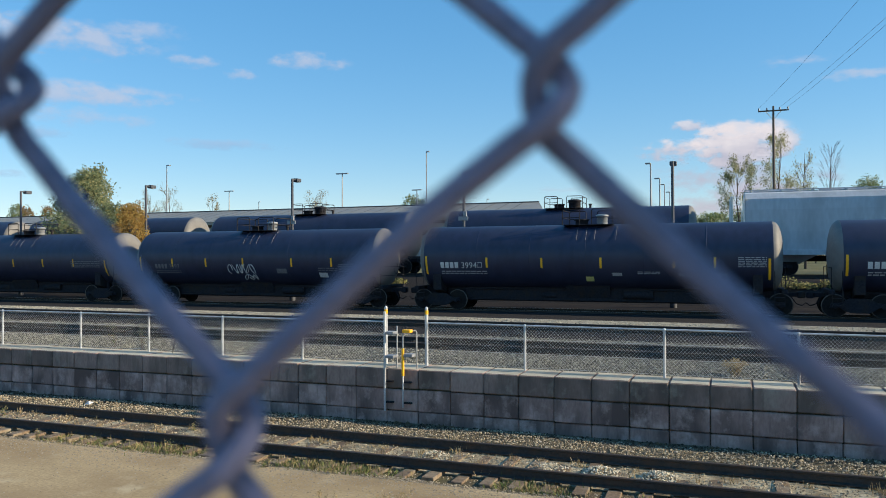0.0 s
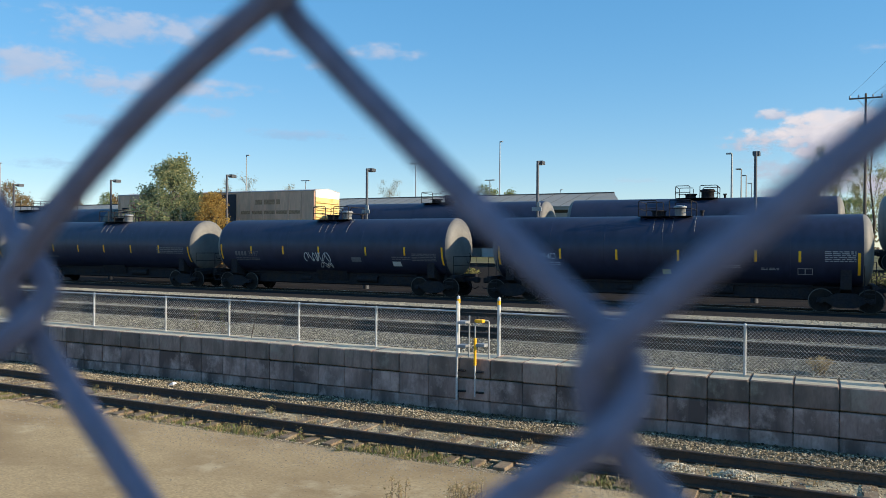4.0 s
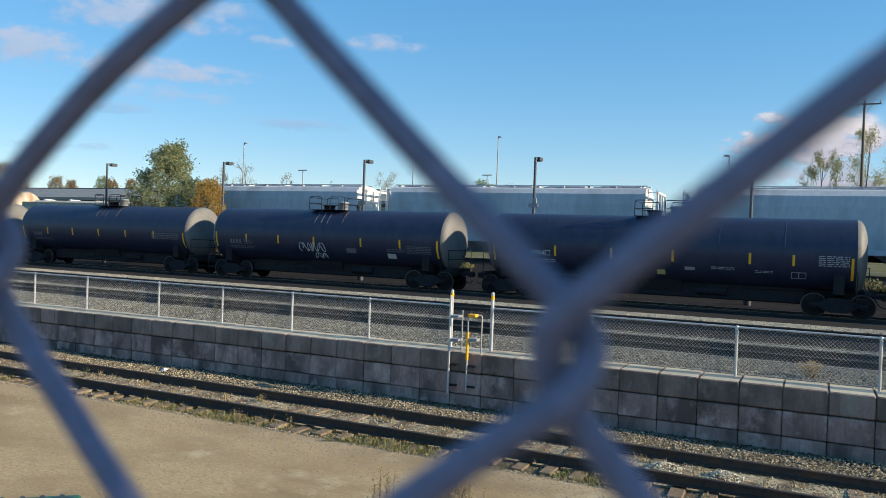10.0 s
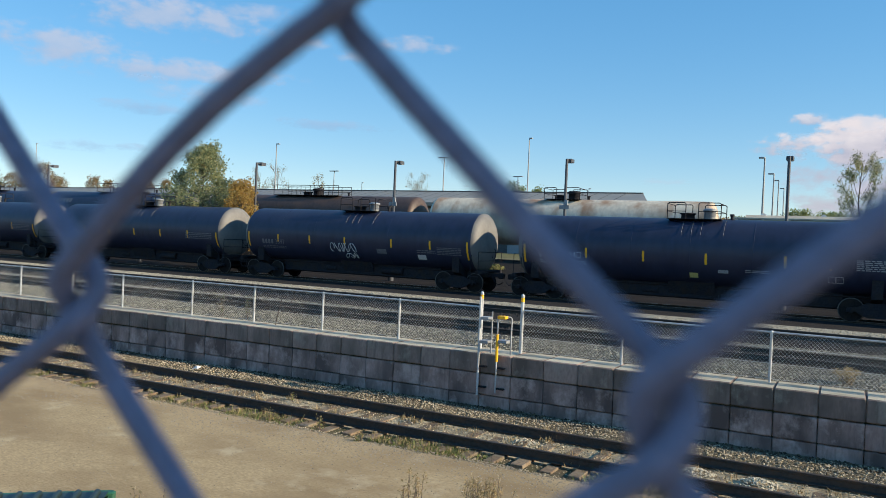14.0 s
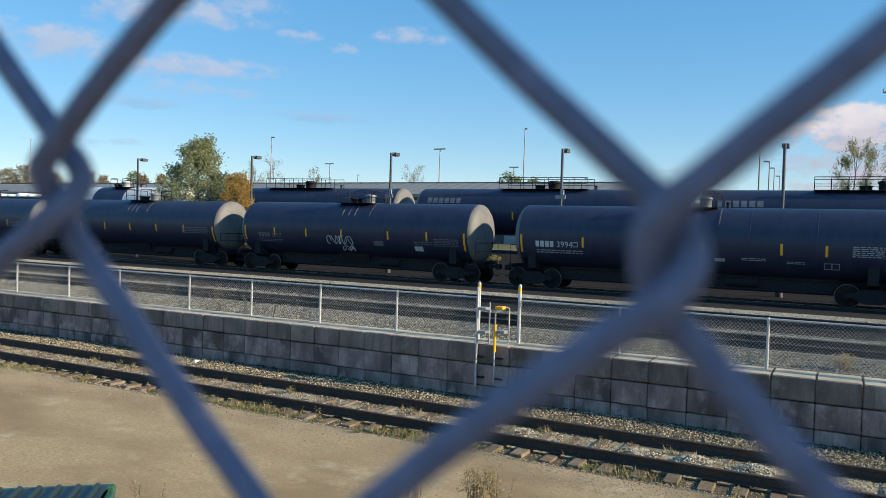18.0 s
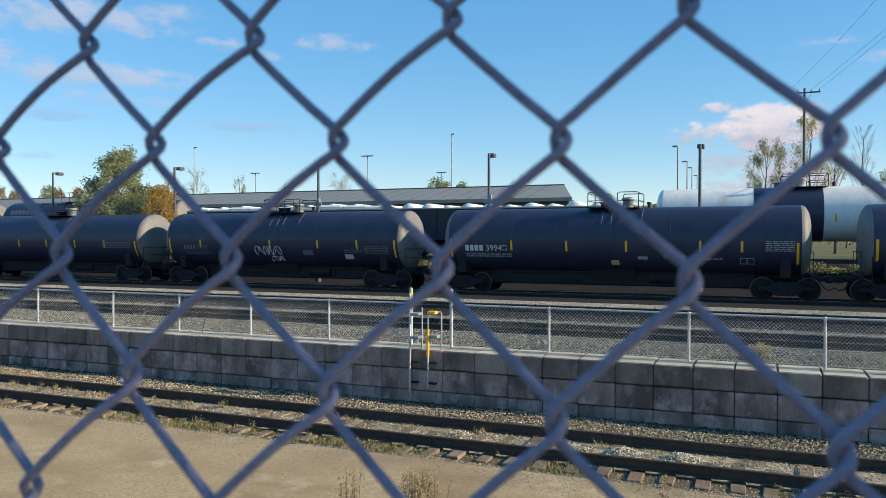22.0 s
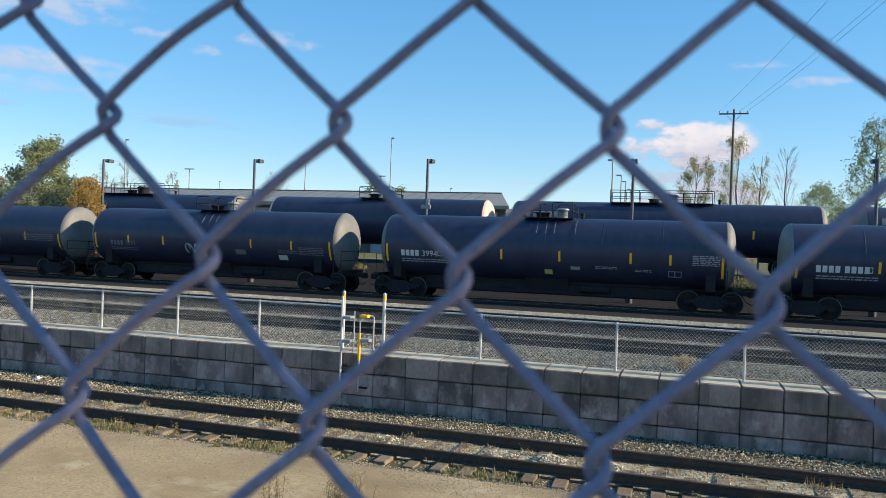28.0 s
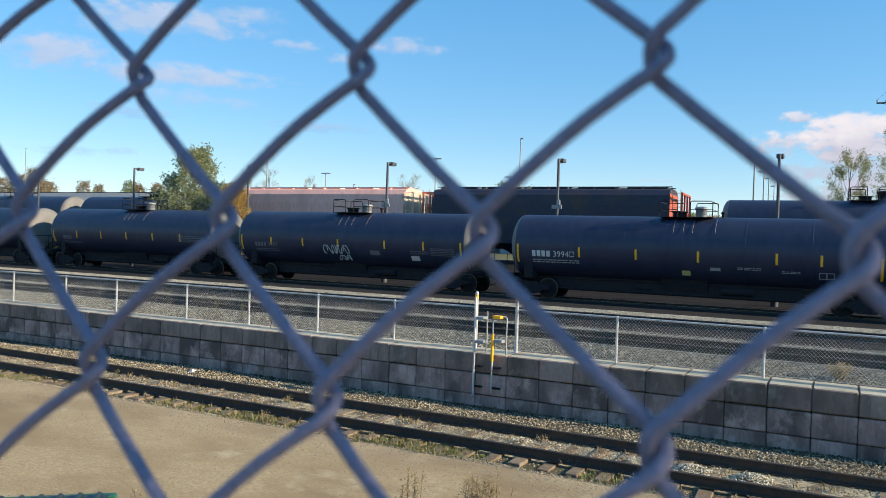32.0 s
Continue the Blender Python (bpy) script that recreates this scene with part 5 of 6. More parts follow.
# ---- clouds ----
def cloud_mat(name, top, base, seed, cover, sharp, grain):
    """A far cloud: ragged noise inside a soft oval, sunlit above and grey below."""
    m = bpy.data.materials.new(name)
    m.use_nodes = True
    n, l = m.node_tree.nodes, m.node_tree.links
    n.remove(n["Principled BSDF"])
    tc = n.new("ShaderNodeTexCoord")
    sep = n.new("ShaderNodeSeparateXYZ")
    l.new(tc.outputs["UV"], sep.inputs[0])

    def math_node(op, a, b=None, c=None):
        q = n.new("ShaderNodeMath")
        q.operation = op
        for k, v in enumerate((a, b, c)):
            if v is None:
                continue
            if isinstance(v, (int, float)):
                q.inputs[k].default_value = v
            else:
                l.new(v, q.inputs[k])
        return q.outputs[0]

    def noise_at(sx, sy, detail, off):
        mp, no = n.new("ShaderNodeMapping"), n.new("ShaderNodeTexNoise")
        mp.inputs["Location"].default_value, mp.inputs["Scale"].default_value = (seed + off, seed * 2 - off, 0), (sx, sy, 1)
        no.inputs["Scale"].default_value, no.inputs["Detail"].default_value, no.inputs["Roughness"].default_value = 1.0, detail, 0.55
        l.new(tc.outputs["UV"], mp.inputs[0])
        l.new(mp.outputs[0], no.inputs["Vector"])
        return no.outputs["Fac"]

    rag = noise_at(grain[0], grain[1], 7.0, 0.0)
    big = noise_at(grain[0] * 0.45, grain[1] * 0.5, 3.0, 7.0)
    dx = math_node("MULTIPLY_ADD", sep.outputs[0], 2.0, -1.0)
    dy = math_node("MULTIPLY_ADD", sep.outputs[1], 2.0, -1.0)
    oval = math_node("SUBTRACT", 1.0, math_node("SQRT", math_node("ADD", math_node("MULTIPLY", dx, dx), math_node("MULTIPLY", dy, dy))))
    shape = math_node("ADD", math_node("MULTIPLY", oval, 0.85), math_node("ADD", math_node("MULTIPLY_ADD", rag, 1.7, -0.85), math_node("MULTIPLY_ADD", big, 1.9, -0.9)))
    inside = n.new("ShaderNodeMapRange")
    inside.interpolation_type = "SMOOTHSTEP"
    inside.inputs[1].default_value, inside.inputs[2].default_value, inside.inputs[4].default_value = 0.14, 0.14 + sharp, cover
    l.new(shape, inside.inputs[0])
    edge = n.new("ShaderNodeMapRange")
    edge.interpolation_type = "SMOOTHSTEP"
    edge.inputs[1].default_value, edge.inputs[2].default_value = 0.0, 0.35
    l.new(oval, edge.inputs[0])
    alpha = math_node("MULTIPLY", inside.outputs[0], edge.outputs[0])
    tint = n.new("ShaderNodeMixRGB")
    tint.inputs[1].default_value, tint.inputs[2].default_value = tuple(base) + (1,), tuple(top) + (1,)
    lit = n.new("ShaderNodeMapRange")
    lit.inputs[1].default_value, lit.inputs[2].default_value = 0.3, 0.75
    l.new(math_node("ADD", math_node("MULTIPLY", sep.outputs[1], 0.75), math_node("MULTIPLY_ADD", rag, 0.8, -0.25)), lit.inputs[0])
    l.new(lit.outputs[0], tint.inputs[0])
    em, tr, mx = n.new("ShaderNodeEmission"), n.new("ShaderNodeBsdfTransparent"), n.new("ShaderNodeMixShader")
    em.inputs[1].default_value = 1.0
    l.new(tint.outputs[0], em.inputs[0])
    l.new(alpha, mx.inputs[0])
    l.new(tr.outputs[0], mx.inputs[1])
    l.new(em.outputs[0], mx.inputs[2])
    l.new(mx.outputs[0], n["Material Output"].inputs[0])
    return m


def cloud(az, el, wide, high, top, base, seed, cover, sharp, label, far):
    a, e = radians(az), radians(el)
    c = Vector((math.sin(a) * math.cos(e), math.cos(a) * math.cos(e), math.sin(e))) * far
    right = Vector((math.cos(a), -math.sin(a), 0)) * far * math.tan(radians(wide / 2))
    up = right.cross(c).normalized() * far * math.tan(radians(high / 2))
    me = bpy.data.meshes.new("cloud")
    me.from_pydata([c - right - up, c + right - up, c + right + up, c - right + up], [], [(0, 1, 2, 3)])
    uv = me.uv_layers.new()
    for i, q in enumerate(((0, 0), (1, 0), (1, 1), (0, 1))):
        uv.data[i].uv = q
    me.materials.append(cloud_mat("cloud", top, base, seed, cover, sharp, (max(3.0, wide * 0.6), max(1.6, high * 1.0))))
    o = tagged(new("cloud", me), label, "cloud", kind="structure")
    o.visible_shadow = False


BRIGHT, ROSE, MAUVE, DIM, SLATE = (0.58, 0.54, 0.56), (0.36, 0.355, 0.43), (0.39, 0.43, 0.53), (0.3, 0.38, 0.52), (0.2, 0.32, 0.49)
CLOUDS = (
    # the heap over the trees: haze, body, lit crests
    (0.8, 4.6, 15.0, 8.4, ROSE, (0.4, 0.38, 0.43), 1.0, 1.1), (0.3, 7.6, 10.0, 4.6, BRIGHT, ROSE, 0.95, 0.45), (-4.0, 7.6, 6.0, 2.0, BRIGHT, ROSE, 0.9, 0.5), (-2.9, 9.3, 3.2, 1.2, BRIGHT, ROSE, 0.75, 0.6), (1.0, 8.8, 6.5, 2.0, BRIGHT, BRIGHT, 0.8, 0.6),
    # flat streaks high over the yard
    (-48.3, 14.7, 18.0, 3.6, MAUVE, DIM, 0.78, 0.80), (-55.0, 12.0, 13.0, 3.0, MAUVE, DIM, 0.78, 0.80), (-48.5, 11.0, 24.0, 2.4, MAUVE, DIM, 0.78, 0.80), (-45.0, 9.6, 11.0, 1.9, MAUVE, DIM, 0.58, 0.95), (-42.0, 15.6, 9.0, 1.6, MAUVE, DIM, 0.55, 0.95),
    (-49.5, 8.4, 9.0, 1.3, DIM, SLATE, 0.47, 0.95), (-36.4, 8.2, 12.0, 1.2, DIM, SLATE, 0.51, 0.95), (-52.6, 5.5, 10.0, 1.2, DIM, SLATE, 0.51, 0.95), (-30.6, 14.2, 7.0, 1.8, MAUVE, DIM, 0.74, 0.75), (-38.8, 13.8, 4.5, 1.3, MAUVE, DIM, 0.62, 0.85), (-35.4, 13.1, 3.6, 1.1, MAUVE, DIM, 0.55, 0.85),
    (4.2, 13.1, 5.5, 1.2, MAUVE, MAUVE, 0.58, 0.85), (7.7, 11.8, 6.0, 1.2, MAUVE, MAUVE, 0.62, 0.75), (-12.5, 5.0, 6.0, 0.8, MAUVE, MAUVE, 0.35, 0.85),
)
for k, (az, el, wd, hg, top, base, cover, sharp) in enumerate(CLOUDS):
    cloud(az, el, wd, hg, top, base, 3.7 * k + 1.3, cover, sharp, "soft white cloud low in the sky" if az > -10 else "thin flat streak of cloud", 2500.0 - 6 * k)


# ---- loose things on the lower yard ----
def dumpster():
    d = thing("dumpster", (-6.5, 3.74, 0.0), "dark green steel dumpster with ribbed plastic lid", "dumpster", turn=41)
    part("bin", Mesh().add([(-1.0, -0.7, 0.12), (1.0, -0.7, 0.12), (1.0, 0.7, 0.12), (-1.0, 0.7, 0.12), (-1.05, -0.75, 1.12), (1.05, -0.75, 1.12), (1.05, 0.75, 1.28), (-1.05, 0.75, 1.28)],
                           [(0, 1, 2, 3), (0, 1, 5, 4), (1, 2, 6, 5), (2, 3, 7, 6), (3, 0, 4, 7)]), GREEN, d)
    part("rim", Mesh().box(-1.1, 1.1, 0.72, 0.82, 1.2, 1.3, 0.015).box(1.03, 1.11, -0.76, 0.72, 1.16, 1.26, 0.015).box(-1.11, -1.03, -0.76, 0.72, 1.16, 1.26, 0.015), GREEN, d)
    for s in (-1, 1):
        x0 = 0.02 if s > 0 else -1.04
        lid = part("lid", Mesh().add([(x0, -0.78, 1.18), (x0 + 1.02, -0.78, 1.18), (x0 + 1.02, 0.0, 1.33), (x0, 0.0, 1.33), (x0 + 1.02, 0.76, 1.3), (x0, 0.76, 1.3)], [(0, 1, 2, 3), (3, 2, 4, 5)]), LID, d)
        for k in range(6):
            x = x0 + 0.08 + 0.17 * k
            part("lid_rib", Mesh().sweep([(x, -0.74, 1.19), (x, 0.0, 1.345), (x, 0.72, 1.315)], 0.03, 6), LID, lid)
    for x in (-0.8, 0.8):
        for y in (-0.5, 0.5):
            part("caster", Mesh().cyl((x - 0.03, y, 0.08), (x + 0.03, y, 0.08), 0.08, 12).box(x - 0.04, x + 0.04, y - 0.04, y + 0.04, 0.08, 0.14), UNDER, d)


dumpster()


def weed(at, h, spread, stems, seed, label="tall dry weed with seed heads", leaf=None):
    rng = random.Random(seed)
    w = thing("weed", at, label, "weed", "weeds on the yard")
    st, lf = Mesh(), Mesh()
    for k in range(stems):
        a, r = rng.uniform(0, 6.28), spread * rng.uniform(0.1, 1)
        top = Vector((math.cos(a) * r, math.sin(a) * r, h * rng.uniform(0.7, 1.0)))
        base = Vector((math.cos(a) * r * 0.3, math.sin(a) * r * 0.3, 0))
        st.sweep([base, base.lerp(top, 0.5) + Vector((0, 0, 0.03)), top], [0.006, 0.005, 0.002], 4)
        for q in range(16):
            u = rng.uniform(0.2, 1.0)
            p = base.lerp(top, u)
            size = 0.03 + 0.07 * (1 - u) * rng.random()
            d = Vector((rng.gauss(0, 1), rng.gauss(0, 1), rng.gauss(0.3, 0.6))).normalized() * size
            e = d.orthogonal().normalized() * size * 0.22
            lf.add([p, p + d * 0.5 + e, p + d, p + d * 0.5 - e], [(0, 1, 2, 3)])
        for q in range(30 if leaf is None else 6):
            u = rng.random()
            p = top + Vector((0, 0, 0.05)) - Vector((rng.gauss(0, 0.014 + 0.045 * u), rng.gauss(0, 0.014 + 0.045 * u), u * 0.36 * h))
            d = Vector((rng.gauss(0, 1), rng.gauss(0, 1), rng.gauss(0.6, 1))).normalized() * 0.015
            e = d.orthogonal() * 0.5
            lf.add([p - d, p + e, p + d, p - e], [(0, 1, 2, 3)])
    part("stem", st, WOODPOLE, w)
    tagged(part("foliage", lf, leaf or WEED, w), kind="stuff")


for k, (az, y, h, sp, n) in enumerate(((-29.8, 8.6, 0.92, 0.14, 5), (-23.2, 9.0, 0.86, 0.3, 20), (-29.2, 8.5, 0.95, 0.1, 4), (-48.6, 5.9, 1.02, 0.2, 8), (-5.8, 9.4, 0.9, 0.12, 4), (2.0, 9.4, 0.75, 0.1, 4), (6.2, 9.4, 0.8, 0.25, 14),
                                       (-24.7, 8.9, 0.84, 0.26, 14), (-46.5, 5.8, 0.9, 0.15, 4), (9.5, 9.6, 0.8, 0.25, 8))):
    weed((y * math.tan(radians(az)), y, 0.0), h, sp, n, 40 + k)
for k, (x, y) in enumerate(((-16.2, 12.2), (-14.0, 12.3), (-8.1, 12.15), (-17.0, 14.0), (-11.4, 14.2), (-6.7, 12.2), (-1.3, 12.2), (0.4, 12.3), (-10.6, 12.5), (-9.4, 12.6))):
    weed((x, y, -0.08), 0.26, 0.1, 3, 70 + k, "small green-brown weed beside the rail", GRASS)
weed((0.05, 18.0, 1.24), 0.32, 0.3, 26, 90, "yellow-green grass tuft behind the fence")
weed((-15.9, 17.6, 1.24), 0.7, 0.3, 5, 91, "dry grass stalks behind the fence", GRASS)
weed((-16.8, 17.5, 1.24), 0.75, 0.3, 5, 92, "dry grass stalks behind the fence", GRASS)


def scrub(x, y, z, w, h, seed):
    rng, m, st = random.Random(seed), Mesh(), Mesh()
    b = thing("bush", (x, y, z), "low yellow-green scrub on the bank behind parked cars", "bush", "scrub on the bank")
    for k in range(7):
        a = rng.uniform(0, 6.28)
        st.sweep([(0, 0, 0), (math.cos(a) * w * 0.2, math.sin(a) * w * 0.15, h * 0.5), (math.cos(a) * w * 0.4, math.sin(a) * w * 0.25, h * rng.uniform(0.7, 0.95))], [0.02, 0.012, 0.005], 5)
    leaves(m, (0, 0, h * 0.5), (w * 0.5, w * 0.35, h * 0.5), 420, 0.11, rng, 0.1)
    part("stem", st, BARK, b)
    tagged(part("crown", m, SCRUB, b), kind="stuff")


SCRUB = island_mat("yellow_green_scrub", [(0.1, 0.12, 0.04), (0.17, 0.17, 0.06), (0.24, 0.21, 0.09), (0.07, 0.09, 0.03)], 0.8)
for k, x in enumerate((-62, -55.5, -51, -33.6, -35, -17.6, -18.9, -20.3, 2.2, 3.2, 4.3, 5.2, 6.4)):
    scrub(1.09 * x, 43.2 + 0.2 * math.sin(k * 2.1), 2.1, 1.7 + 0.4 * math.sin(k), 0.62 + 0.2 * math.cos(k * 1.7), 200 + k)


def bramble():
    """Dry vine tangled in the top of the wall fence."""
    rng, m = random.Random(15), Mesh()
    v = thing("bramble", (-14.2, WALL_Y + 0.68, 1.27), "dry brown vine tangled in the fence", "vine")
    for k in range(16):
        p = Vector((rng.uniform(-1.2, 1.6), 0, rng.uniform(0.5, 0.95)))
        a, pts = rng.uniform(0, 6.28), []
        for q in range(9):
            a += rng.uniform(-0.9, 0.9)
            p = p + Vector((math.cos(a) * 0.11, rng.uniform(-0.01, 0.01), math.sin(a) * 0.07))
            p.z = min(max(p.z, 0.2), 1.05)
            pts.append(p.copy())
        m.sweep(pts, 0.006, 4)
    m.sweep([(-0.1, 0, -0.02), (0.0, 0, 0.4), (0.1, 0, 0.75)], 0.012, 5)
    part("stem", m, WOODPOLE, v)


bramble()


def grass():
    """Low green weeds in the hollow beside the lower track, and dry tufts between its rails."""
    rng, m, dry = random.Random(8), Mesh(), Mesh()
    for k in range(30000):
        x = rng.uniform(-34, 5)
        d0 = noise.noise(Vector((x * 0.5, 3.0, 0))) + 0.35 * noise.noise(Vector((x * 2.3, 9.0, 0))) + (0.3 if -14 < x < -5 else 0.0)
        if d0 < rng.uniform(0.0, 0.6):
            continue
        y = 12.66 + rng.gauss(0, 0.22)
        h = rng.uniform(0.03, 0.1) * (1.9 if rng.random() < 0.12 else 1.0)
        a = rng.uniform(0, 6.28)
        d = Vector((math.cos(a) * 0.012, math.sin(a) * 0.012, 0))
        p = Vector((x, y, -0.1 if y > 12.5 else -0.07))
        m.add([p - d, p + d, p + Vector((rng.gauss(0, 0.045), rng.gauss(0, 0.045), h))], [(0, 1, 2)])
    for k in range(420):
        x, y = rng.uniform(-34, 5), rng.choice((13.28, 13.75, 14.3, 14.9, 15.1)) + rng.gauss(0, 0.12)
        size = rng.uniform(0.4, 1.0)
        for q in range(int(22 * size)):
            p = Vector((x + rng.gauss(0, 0.07 * size), y + rng.gauss(0, 0.05 * size), -0.06))
            a = rng.uniform(0, 6.28)
            d = Vector((math.cos(a) * 0.008, math.sin(a) * 0.008, 0))
            dry.add([p - d, p + d, p + Vector((rng.gauss(0, 0.05), rng.gauss(0, 0.05), rng.uniform(0.07, 0.2) * size))], [(0, 1, 2)])
    tagged(part("grass_fringe", m, GRASS), "thin green grass along the lower track", "grass", kind="stuff")
    tagged(part("dry_tuft", dry, WEED), "dry grass tufts between the rails", "grass", kind="stuff")


grass()

# strewn stone
tagged(rocks("ballast_stone", 27000, (-36, 6, 14.75, 16.1), (0.01, 0.034), STONE, lambda x, y: -0.05 + 0.09 * max(0, y - 15.1) + 0.035 * math.sin(x * 1.1) * max(0, y - 15.2), seed=1), "tan ballast stones between rail and wall", "gravel", kind="stuff")
tagged(rocks("ballast_stone", 8000, (-36, 6, 13.17, 14.48), (0.008, 0.026), STONE, lambda x, y: -0.04, seed=2), "tan ballast stones between the rails", "gravel", kind="stuff")
tagged(rocks("ballast_stone", 9000, (-36, 6, 12.25, 13.0), (0.008, 0.026), STONE, lambda x, y: -0.105 if y > 12.5 else -0.075, seed=3), "tan ballast stones at the track's edge", "gravel", kind="stuff")
tagged(rocks("ballast_stone", 20000, (-46, 6, 17.25, 20.1), (0.014, 0.038), STONEG, lambda x, y: 1.245, seed=4), "grey ballast stones behind the fence", "gravel", kind="stuff")
tagged(rocks("ballast_stone", 13000, (-56, 6, 22.3, 24.05), (0.015, 0.042), STONEG, lambda x, y: 1.245, seed=5), "grey ballast stones between tracks", "gravel", kind="stuff")
tagged(rocks("ballast_stone", 5000, (-56, 6, 20.2, 22.2), (0.025, 0.06), STONED, lambda x, y: 1.25, seed=6), "dark oily ballast stones", "gravel", kind="stuff")
tagged(rocks("ballast_stone", 6000, (-66, 6, 24.2, 29.5), (0.03, 0.07), STONED, lambda x, y: 1.25, seed=26), "dark oily ballast stones", "gravel", kind="stuff")
tagged(rocks("ballast_stone", 7000, (-66, 6, 29.7, 31.2), (0.02, 0.05), STONEP, lambda x, y: 1.25, seed=27), "pale ballast stones between tracks", "gravel", kind="stuff")
tagged(rocks("pebble", 26000, (-36, 6, 10.0, 12.5), (0.006, 0.02), PEBBLE, lambda x, y: -0.03 * max(0, y - 5) / 7 - 0.12 * max(0, y - 12.2), seed=17, fade=(12.45, 0.75)), "grey pebbles thinning out into the dirt yard", "gravel", kind="stuff")
tagged(rocks("pebble", 9000, (-34, 5, 6.5, 12.0), (0.004, 0.015), PEBBLE, lambda x, y: -0.03 * max(0, y - 5) / 7, seed=7), "pale pebbles on the dirt yard", "gravel", kind="stuff")
for k, (x, y) in enumerate(((-2.2, 13.9), (-1.2, 13.95), (-3.1, 13.8), (-5.4, 13.9))):
    tagged(rocks("chalk_heap", 260 if k < 2 else 90, (x - 0.3, x + 0.3, y - 0.22, y + 0.22), (0.012, 0.035), CHALK, lambda a, b, x=x, y=y: -0.03 + max(0.0, 0.1 * (1 - ((a - x) / 0.3) ** 2 - ((b - y) / 0.25) ** 2)), seed=30 + k), "small heap of spilled white stone", "gravel", kind="stuff")
tagged(rocks("soil_clod", 3500, (-36, 6, 15.95, 16.26), (0.012, 0.045), CLOD, lambda x, y: -0.03 + 0.1 * max(0, y - 15.6), seed=28), "dark brown clods and litter at the wall foot", "gravel", kind="stuff")
part("white_rag", Mesh().add([(-16.05, 15.6, -0.01), (-15.82, 15.56, 0.0), (-15.85, 15.75, 0.05), (-16.02, 15.72, 0.06), (-15.93, 15.64, 0.09)], [(0, 1, 4), (1, 2, 4), (2, 3, 4), (3, 0, 4), (0, 3, 2, 1)]), TARP)
tagged(bpy.data.objects["white_rag"], "crumpled white scrap lying on ballast", "litter")


# ---- the fence before the camera ----
FENCE_AT = Vector((0.0, 0.0, 3.85))
PHI, HALF_W, HALF_H = 0.07923, 0.0327, 0.036
ALONG = Vector((math.cos(PHI), math.sin(PHI), -0.01526))
UPWARD = Vector((-0.1957 * math.sin(PHI), 0.1957 * math.cos(PHI), 1.0)) - 0.02285 * ALONG
OUT = Vector((math.sin(PHI), -math.cos(PHI), 0.2)).normalized()


HALF_LEG = [(0.0, -0.05), (0.03, -0.046), (0.062, -0.033), (0.09, -0.012), (0.118, 0.018), (0.17, 0.09), (0.27, 0.215), (0.38, 0.355)]
LEG = HALF_LEG + [(0.5, 0.5)] + [(1 - u, 1 - v) for u, v in HALF_LEG[:0:-1]]


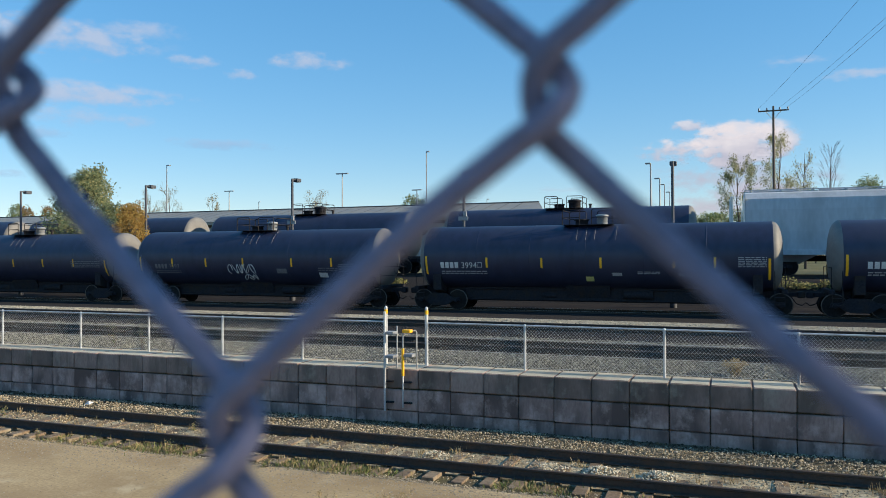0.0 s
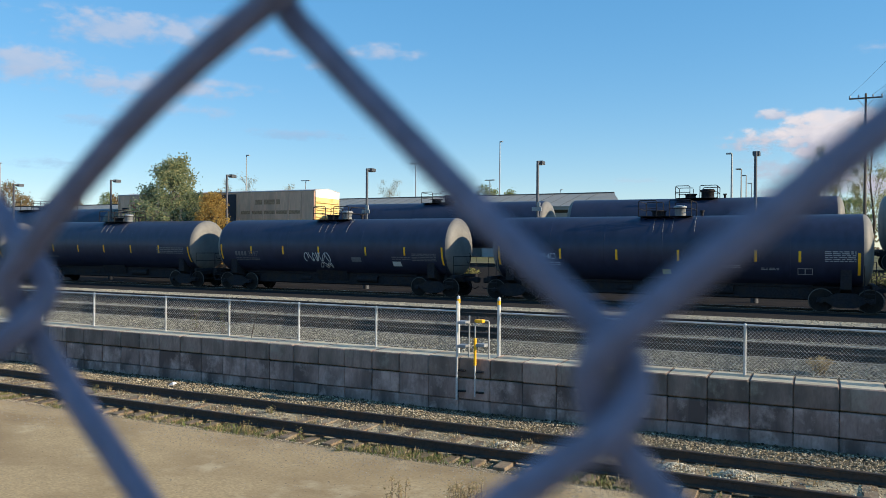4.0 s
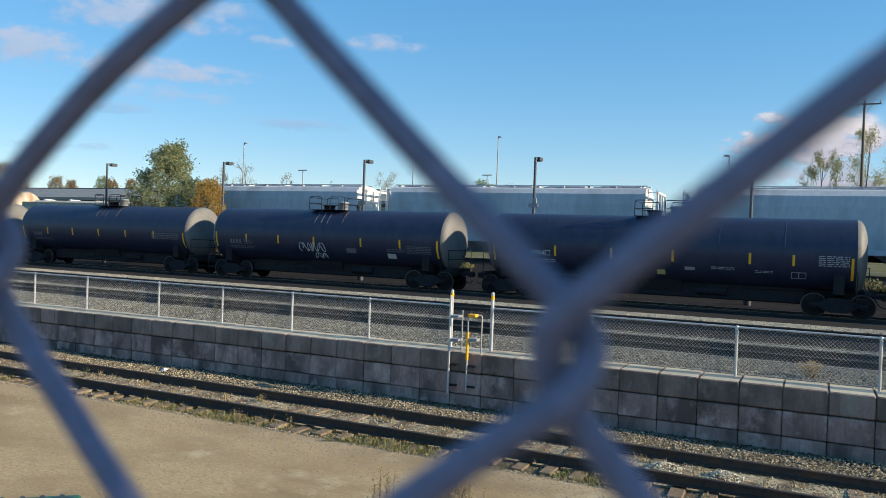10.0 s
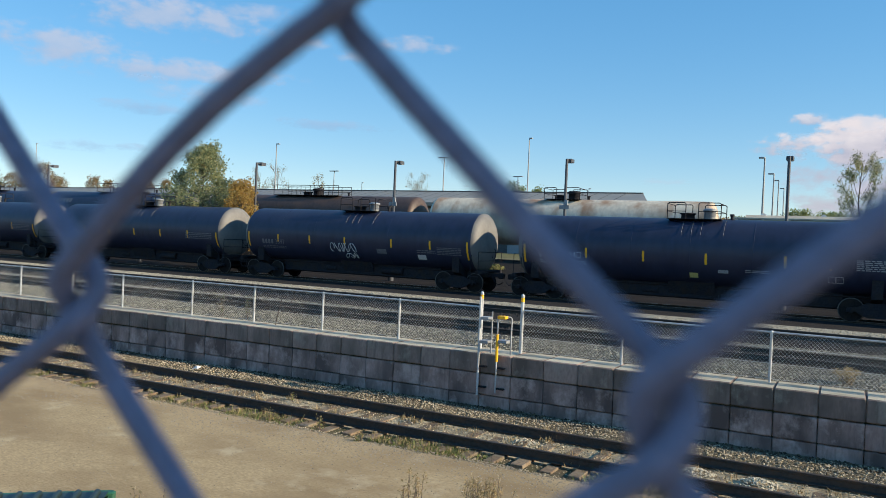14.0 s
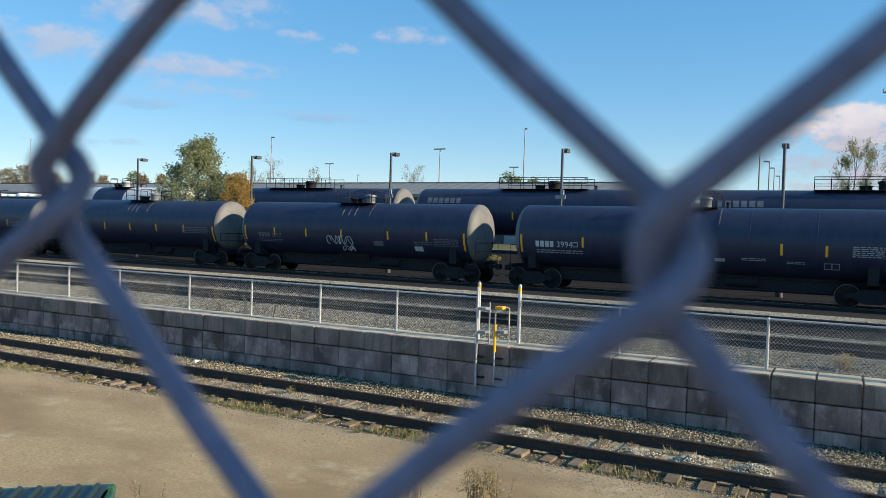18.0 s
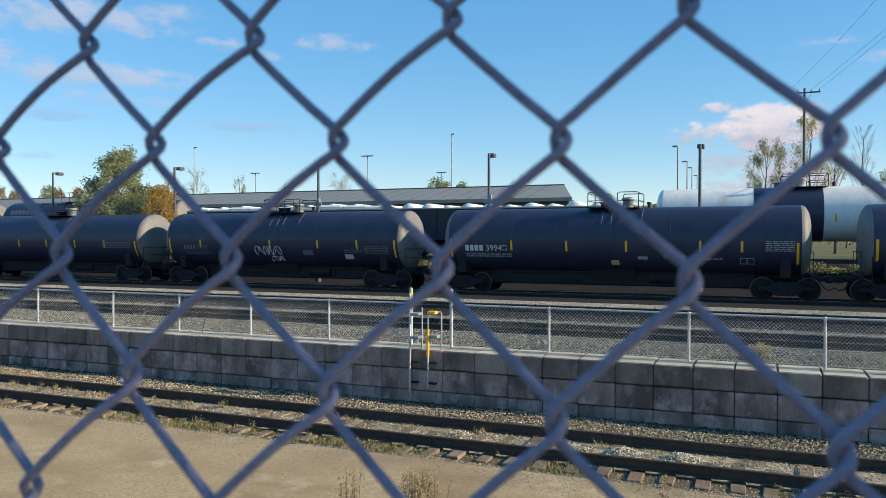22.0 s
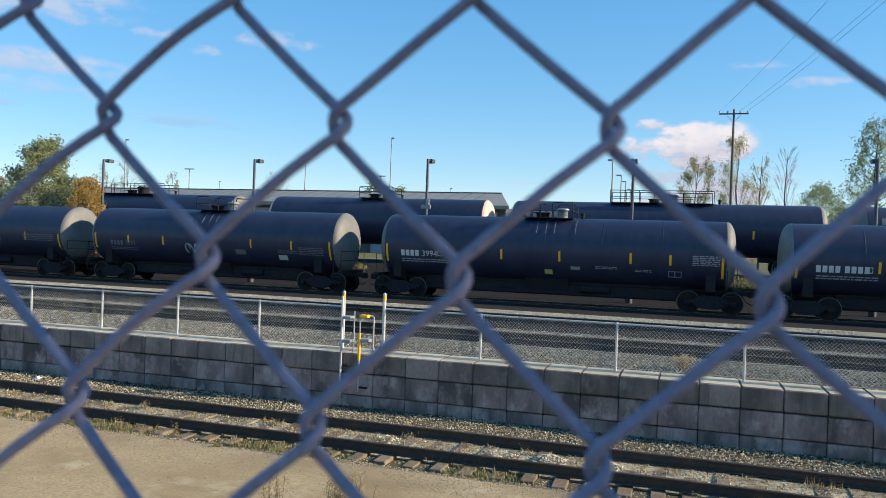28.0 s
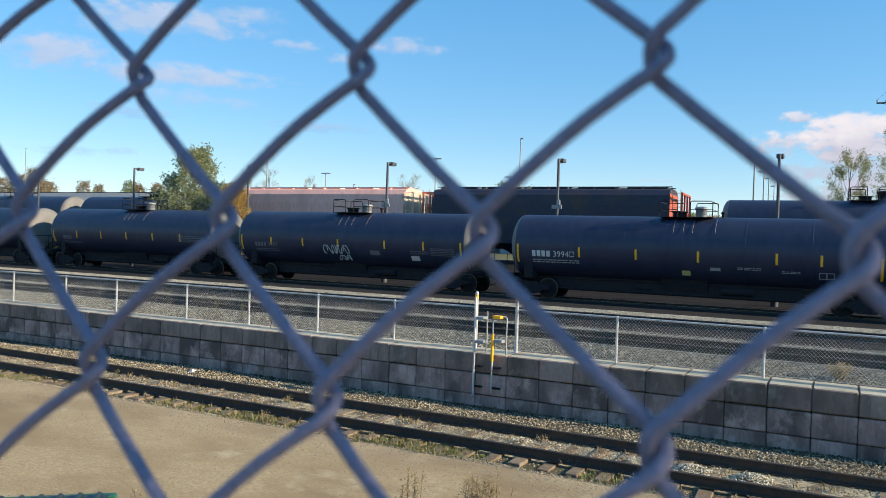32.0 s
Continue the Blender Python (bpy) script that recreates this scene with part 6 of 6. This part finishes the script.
def chain_link():
    """Interlocked zigzag wires: each leg lies alternately before and behind, with a round bend at each knot."""
    f = thing("chain_link_fence", (0, 0, 2.3), "grey galvanized chain link fence with lilac tint and wear", "fence")
    r = 0.0015
    lo, hi = -40, 16
    off = Vector((0, 0, -2.3))
    rng = random.Random(6)
    # knots pulled out of line
    bent = {(-1, 1): (-0.04, 0.006), (-2, 0): (-0.045, 0.008), (1, 1): (-0.021, -0.013), (-3, 1): (-0.02, 0.002), (3, 1): (0.009, -0.012), (2, 0): (-0.031, -0.024), (-1, -1): (0.027, 0.003),
            (1, -1): (-0.031, -0.027), (3, -1): (-0.048, -0.057), (4, 0): (0.014, -0.05), (-2, 2): (0.0, -0.05), (-4, 2): (0.004, -0.01), (-6, 2): (0.06, -0.15)}
    at = lambda i, j, d: FENCE_AT + ALONG * (i * HALF_W) + UPWARD * (j * HALF_H) + OUT * d + off
    mesh = part("bottom_wire", Mesh().cyl(at(-49, -39.5, -0.006), at(50, -39.5, -0.006), 0.003, 6), GALV, f)
    for m in range(-49, 50):
        pts = []
        near = -16 <= m < 17
        for j in range(lo, hi):
            left, nxt = (m + j) % 2 == 0, (m + j + 1) % 2 == 0
            i0, i1 = (m if left else m + 1), (m if nxt else m + 1)
            side = 1.0 if i1 > i0 else -1.0  # legs that rise to the right lie before
            dep = 1.15 * r * side
            for u, v in LEG if near else LEG[::4]:
                q = i0 + (i1 - i0) * v
                bow = math.sin(3.14159 * u) * (1.05 if i0 < 0 else 0.6 if j < 1 else 0.15) if side > 0 else 0.0  # the front legs arch up and towards the eye
                sag = math.sin(3.14159 * u) * u * 0.022 if side < 0 else 0.0  # the back legs hang a little
                ba, bb = bent.get((i0, j), (0, 0)), bent.get((i1, j + 1), (0, 0))
                bi, bj = ba[0] + (bb[0] - ba[0]) * u, ba[1] + (bb[1] - ba[1]) * u
                pts.append(at(q + bi - 0.018 * bow - sag, j + u + bj + 0.017 * bow - sag, dep * min(1.0, min(u, 1 - u) / 0.07) + 0.002 * bow))
        part("wire", Mesh().sweep(pts, r, 9 if near else 5, False), WIRE, mesh)
    for i in (-49, 50):
        p = part("post", Mesh().cyl(at(i, -43, -0.034), at(i, 18, -0.034), 0.03, 12), GALV, f)
        part("cap", Mesh().cyl(at(i, 18, -0.034), at(i, 18.7, -0.034), 0.033, 12), GALV, p)
    part("top_rail", Mesh().cyl(at(-49, 15.5, -0.026), at(50, 15.5, -0.026), 0.021, 10), GALV, f)
    # a yellow scrap caught in the mesh
    c = at(-5.94, 1.85, 0.003)
    lm = Mesh()
    lm.add([c + Vector(p) for p in ((-0.0145, -0.002, 0.023), (-0.0075, -0.004, 0.0255), (-0.001, -0.005, 0.0145), (-0.002, -0.003, 0.005), (-0.007, -0.002, 0.006), (-0.0115, -0.0035, 0.014))], [(0, 1, 2, 5), (5, 2, 3, 4)])
    lm.add([c + Vector(p) for p in ((-0.009, -0.003, 0.036), (-0.007, -0.003, 0.027), (-0.0035, -0.005, 0.0205), (0.0, -0.005, 0.0165), (0.0065, -0.004, 0.0185), (0.0085, -0.002, 0.0245), (0.011, 0.0, 0.032), (0.004, 0.001, 0.037))], [(0, 1, 2, 7), (2, 3, 4, 5), (2, 5, 6, 7)])
    lm.add([c + Vector(p) for p in ((-0.0005, -0.004, 0.0), (0.0022, -0.004, 0.003), (0.0028, -0.003, 0.0075), (0.0005, -0.003, 0.008))], [(0, 1, 2, 3)])
    ob = Mesh()
    ob.add([c + Vector(p) for p in ((0.0085, -0.003, 0.018), (0.0115, -0.003, 0.0165), (0.0125, -0.004, 0.012), (0.0112, -0.004, 0.0105), (0.009, -0.003, 0.013))], [(0, 1, 2, 3, 4)])
    ob.add([c + Vector(p) for p in ((-0.0155, -0.002, 0.012), (-0.0125, -0.003, 0.0125), (-0.011, -0.003, 0.0095), (-0.013, -0.002, 0.008))], [(0, 1, 2, 3)])
    part("dry_leaf", ob, DRYLEAF, f, "curled olive-brown leaf caught in the wire")
    part("caught_scrap", lm, SCRAP, f, "yellow scrap caught in the wire")
    return mesh, at(-1, 0, 0.0)


LOOSE_MESH, MESH_PIVOT = chain_link()


# ---- what moves ----
def motions():
    for c, s in MOVING:
        walk(c, [(t, far_pose(s + 13.511 * t + 0.0157 * t * t)) for t in (0.0, 4.0, 8.0, 12.0, 16.0, 20.0, 24.0, 28.0, 32.0)])
    # the slack wire mesh is pressed askew at first and springs back later
    c = Matrix.Translation(MESH_PIVOT)
    askew = ((0, 1.8, 1.4, 0.1), (3, 1.8, 1.4, 0.1), (4, 7.6, 3.1, -1.2), (19, 7.6, 3.1, -1.2), (19.5, 3.0, 1.2, -0.4), (20, 0, 0, 0), (32, 0, 0, 0))
    walk(LOOSE_MESH, [(t, c @ pose(0, 0, 0, rx, ry, rz) @ c.inverted()) for t, rx, ry, rz in askew])


motions()
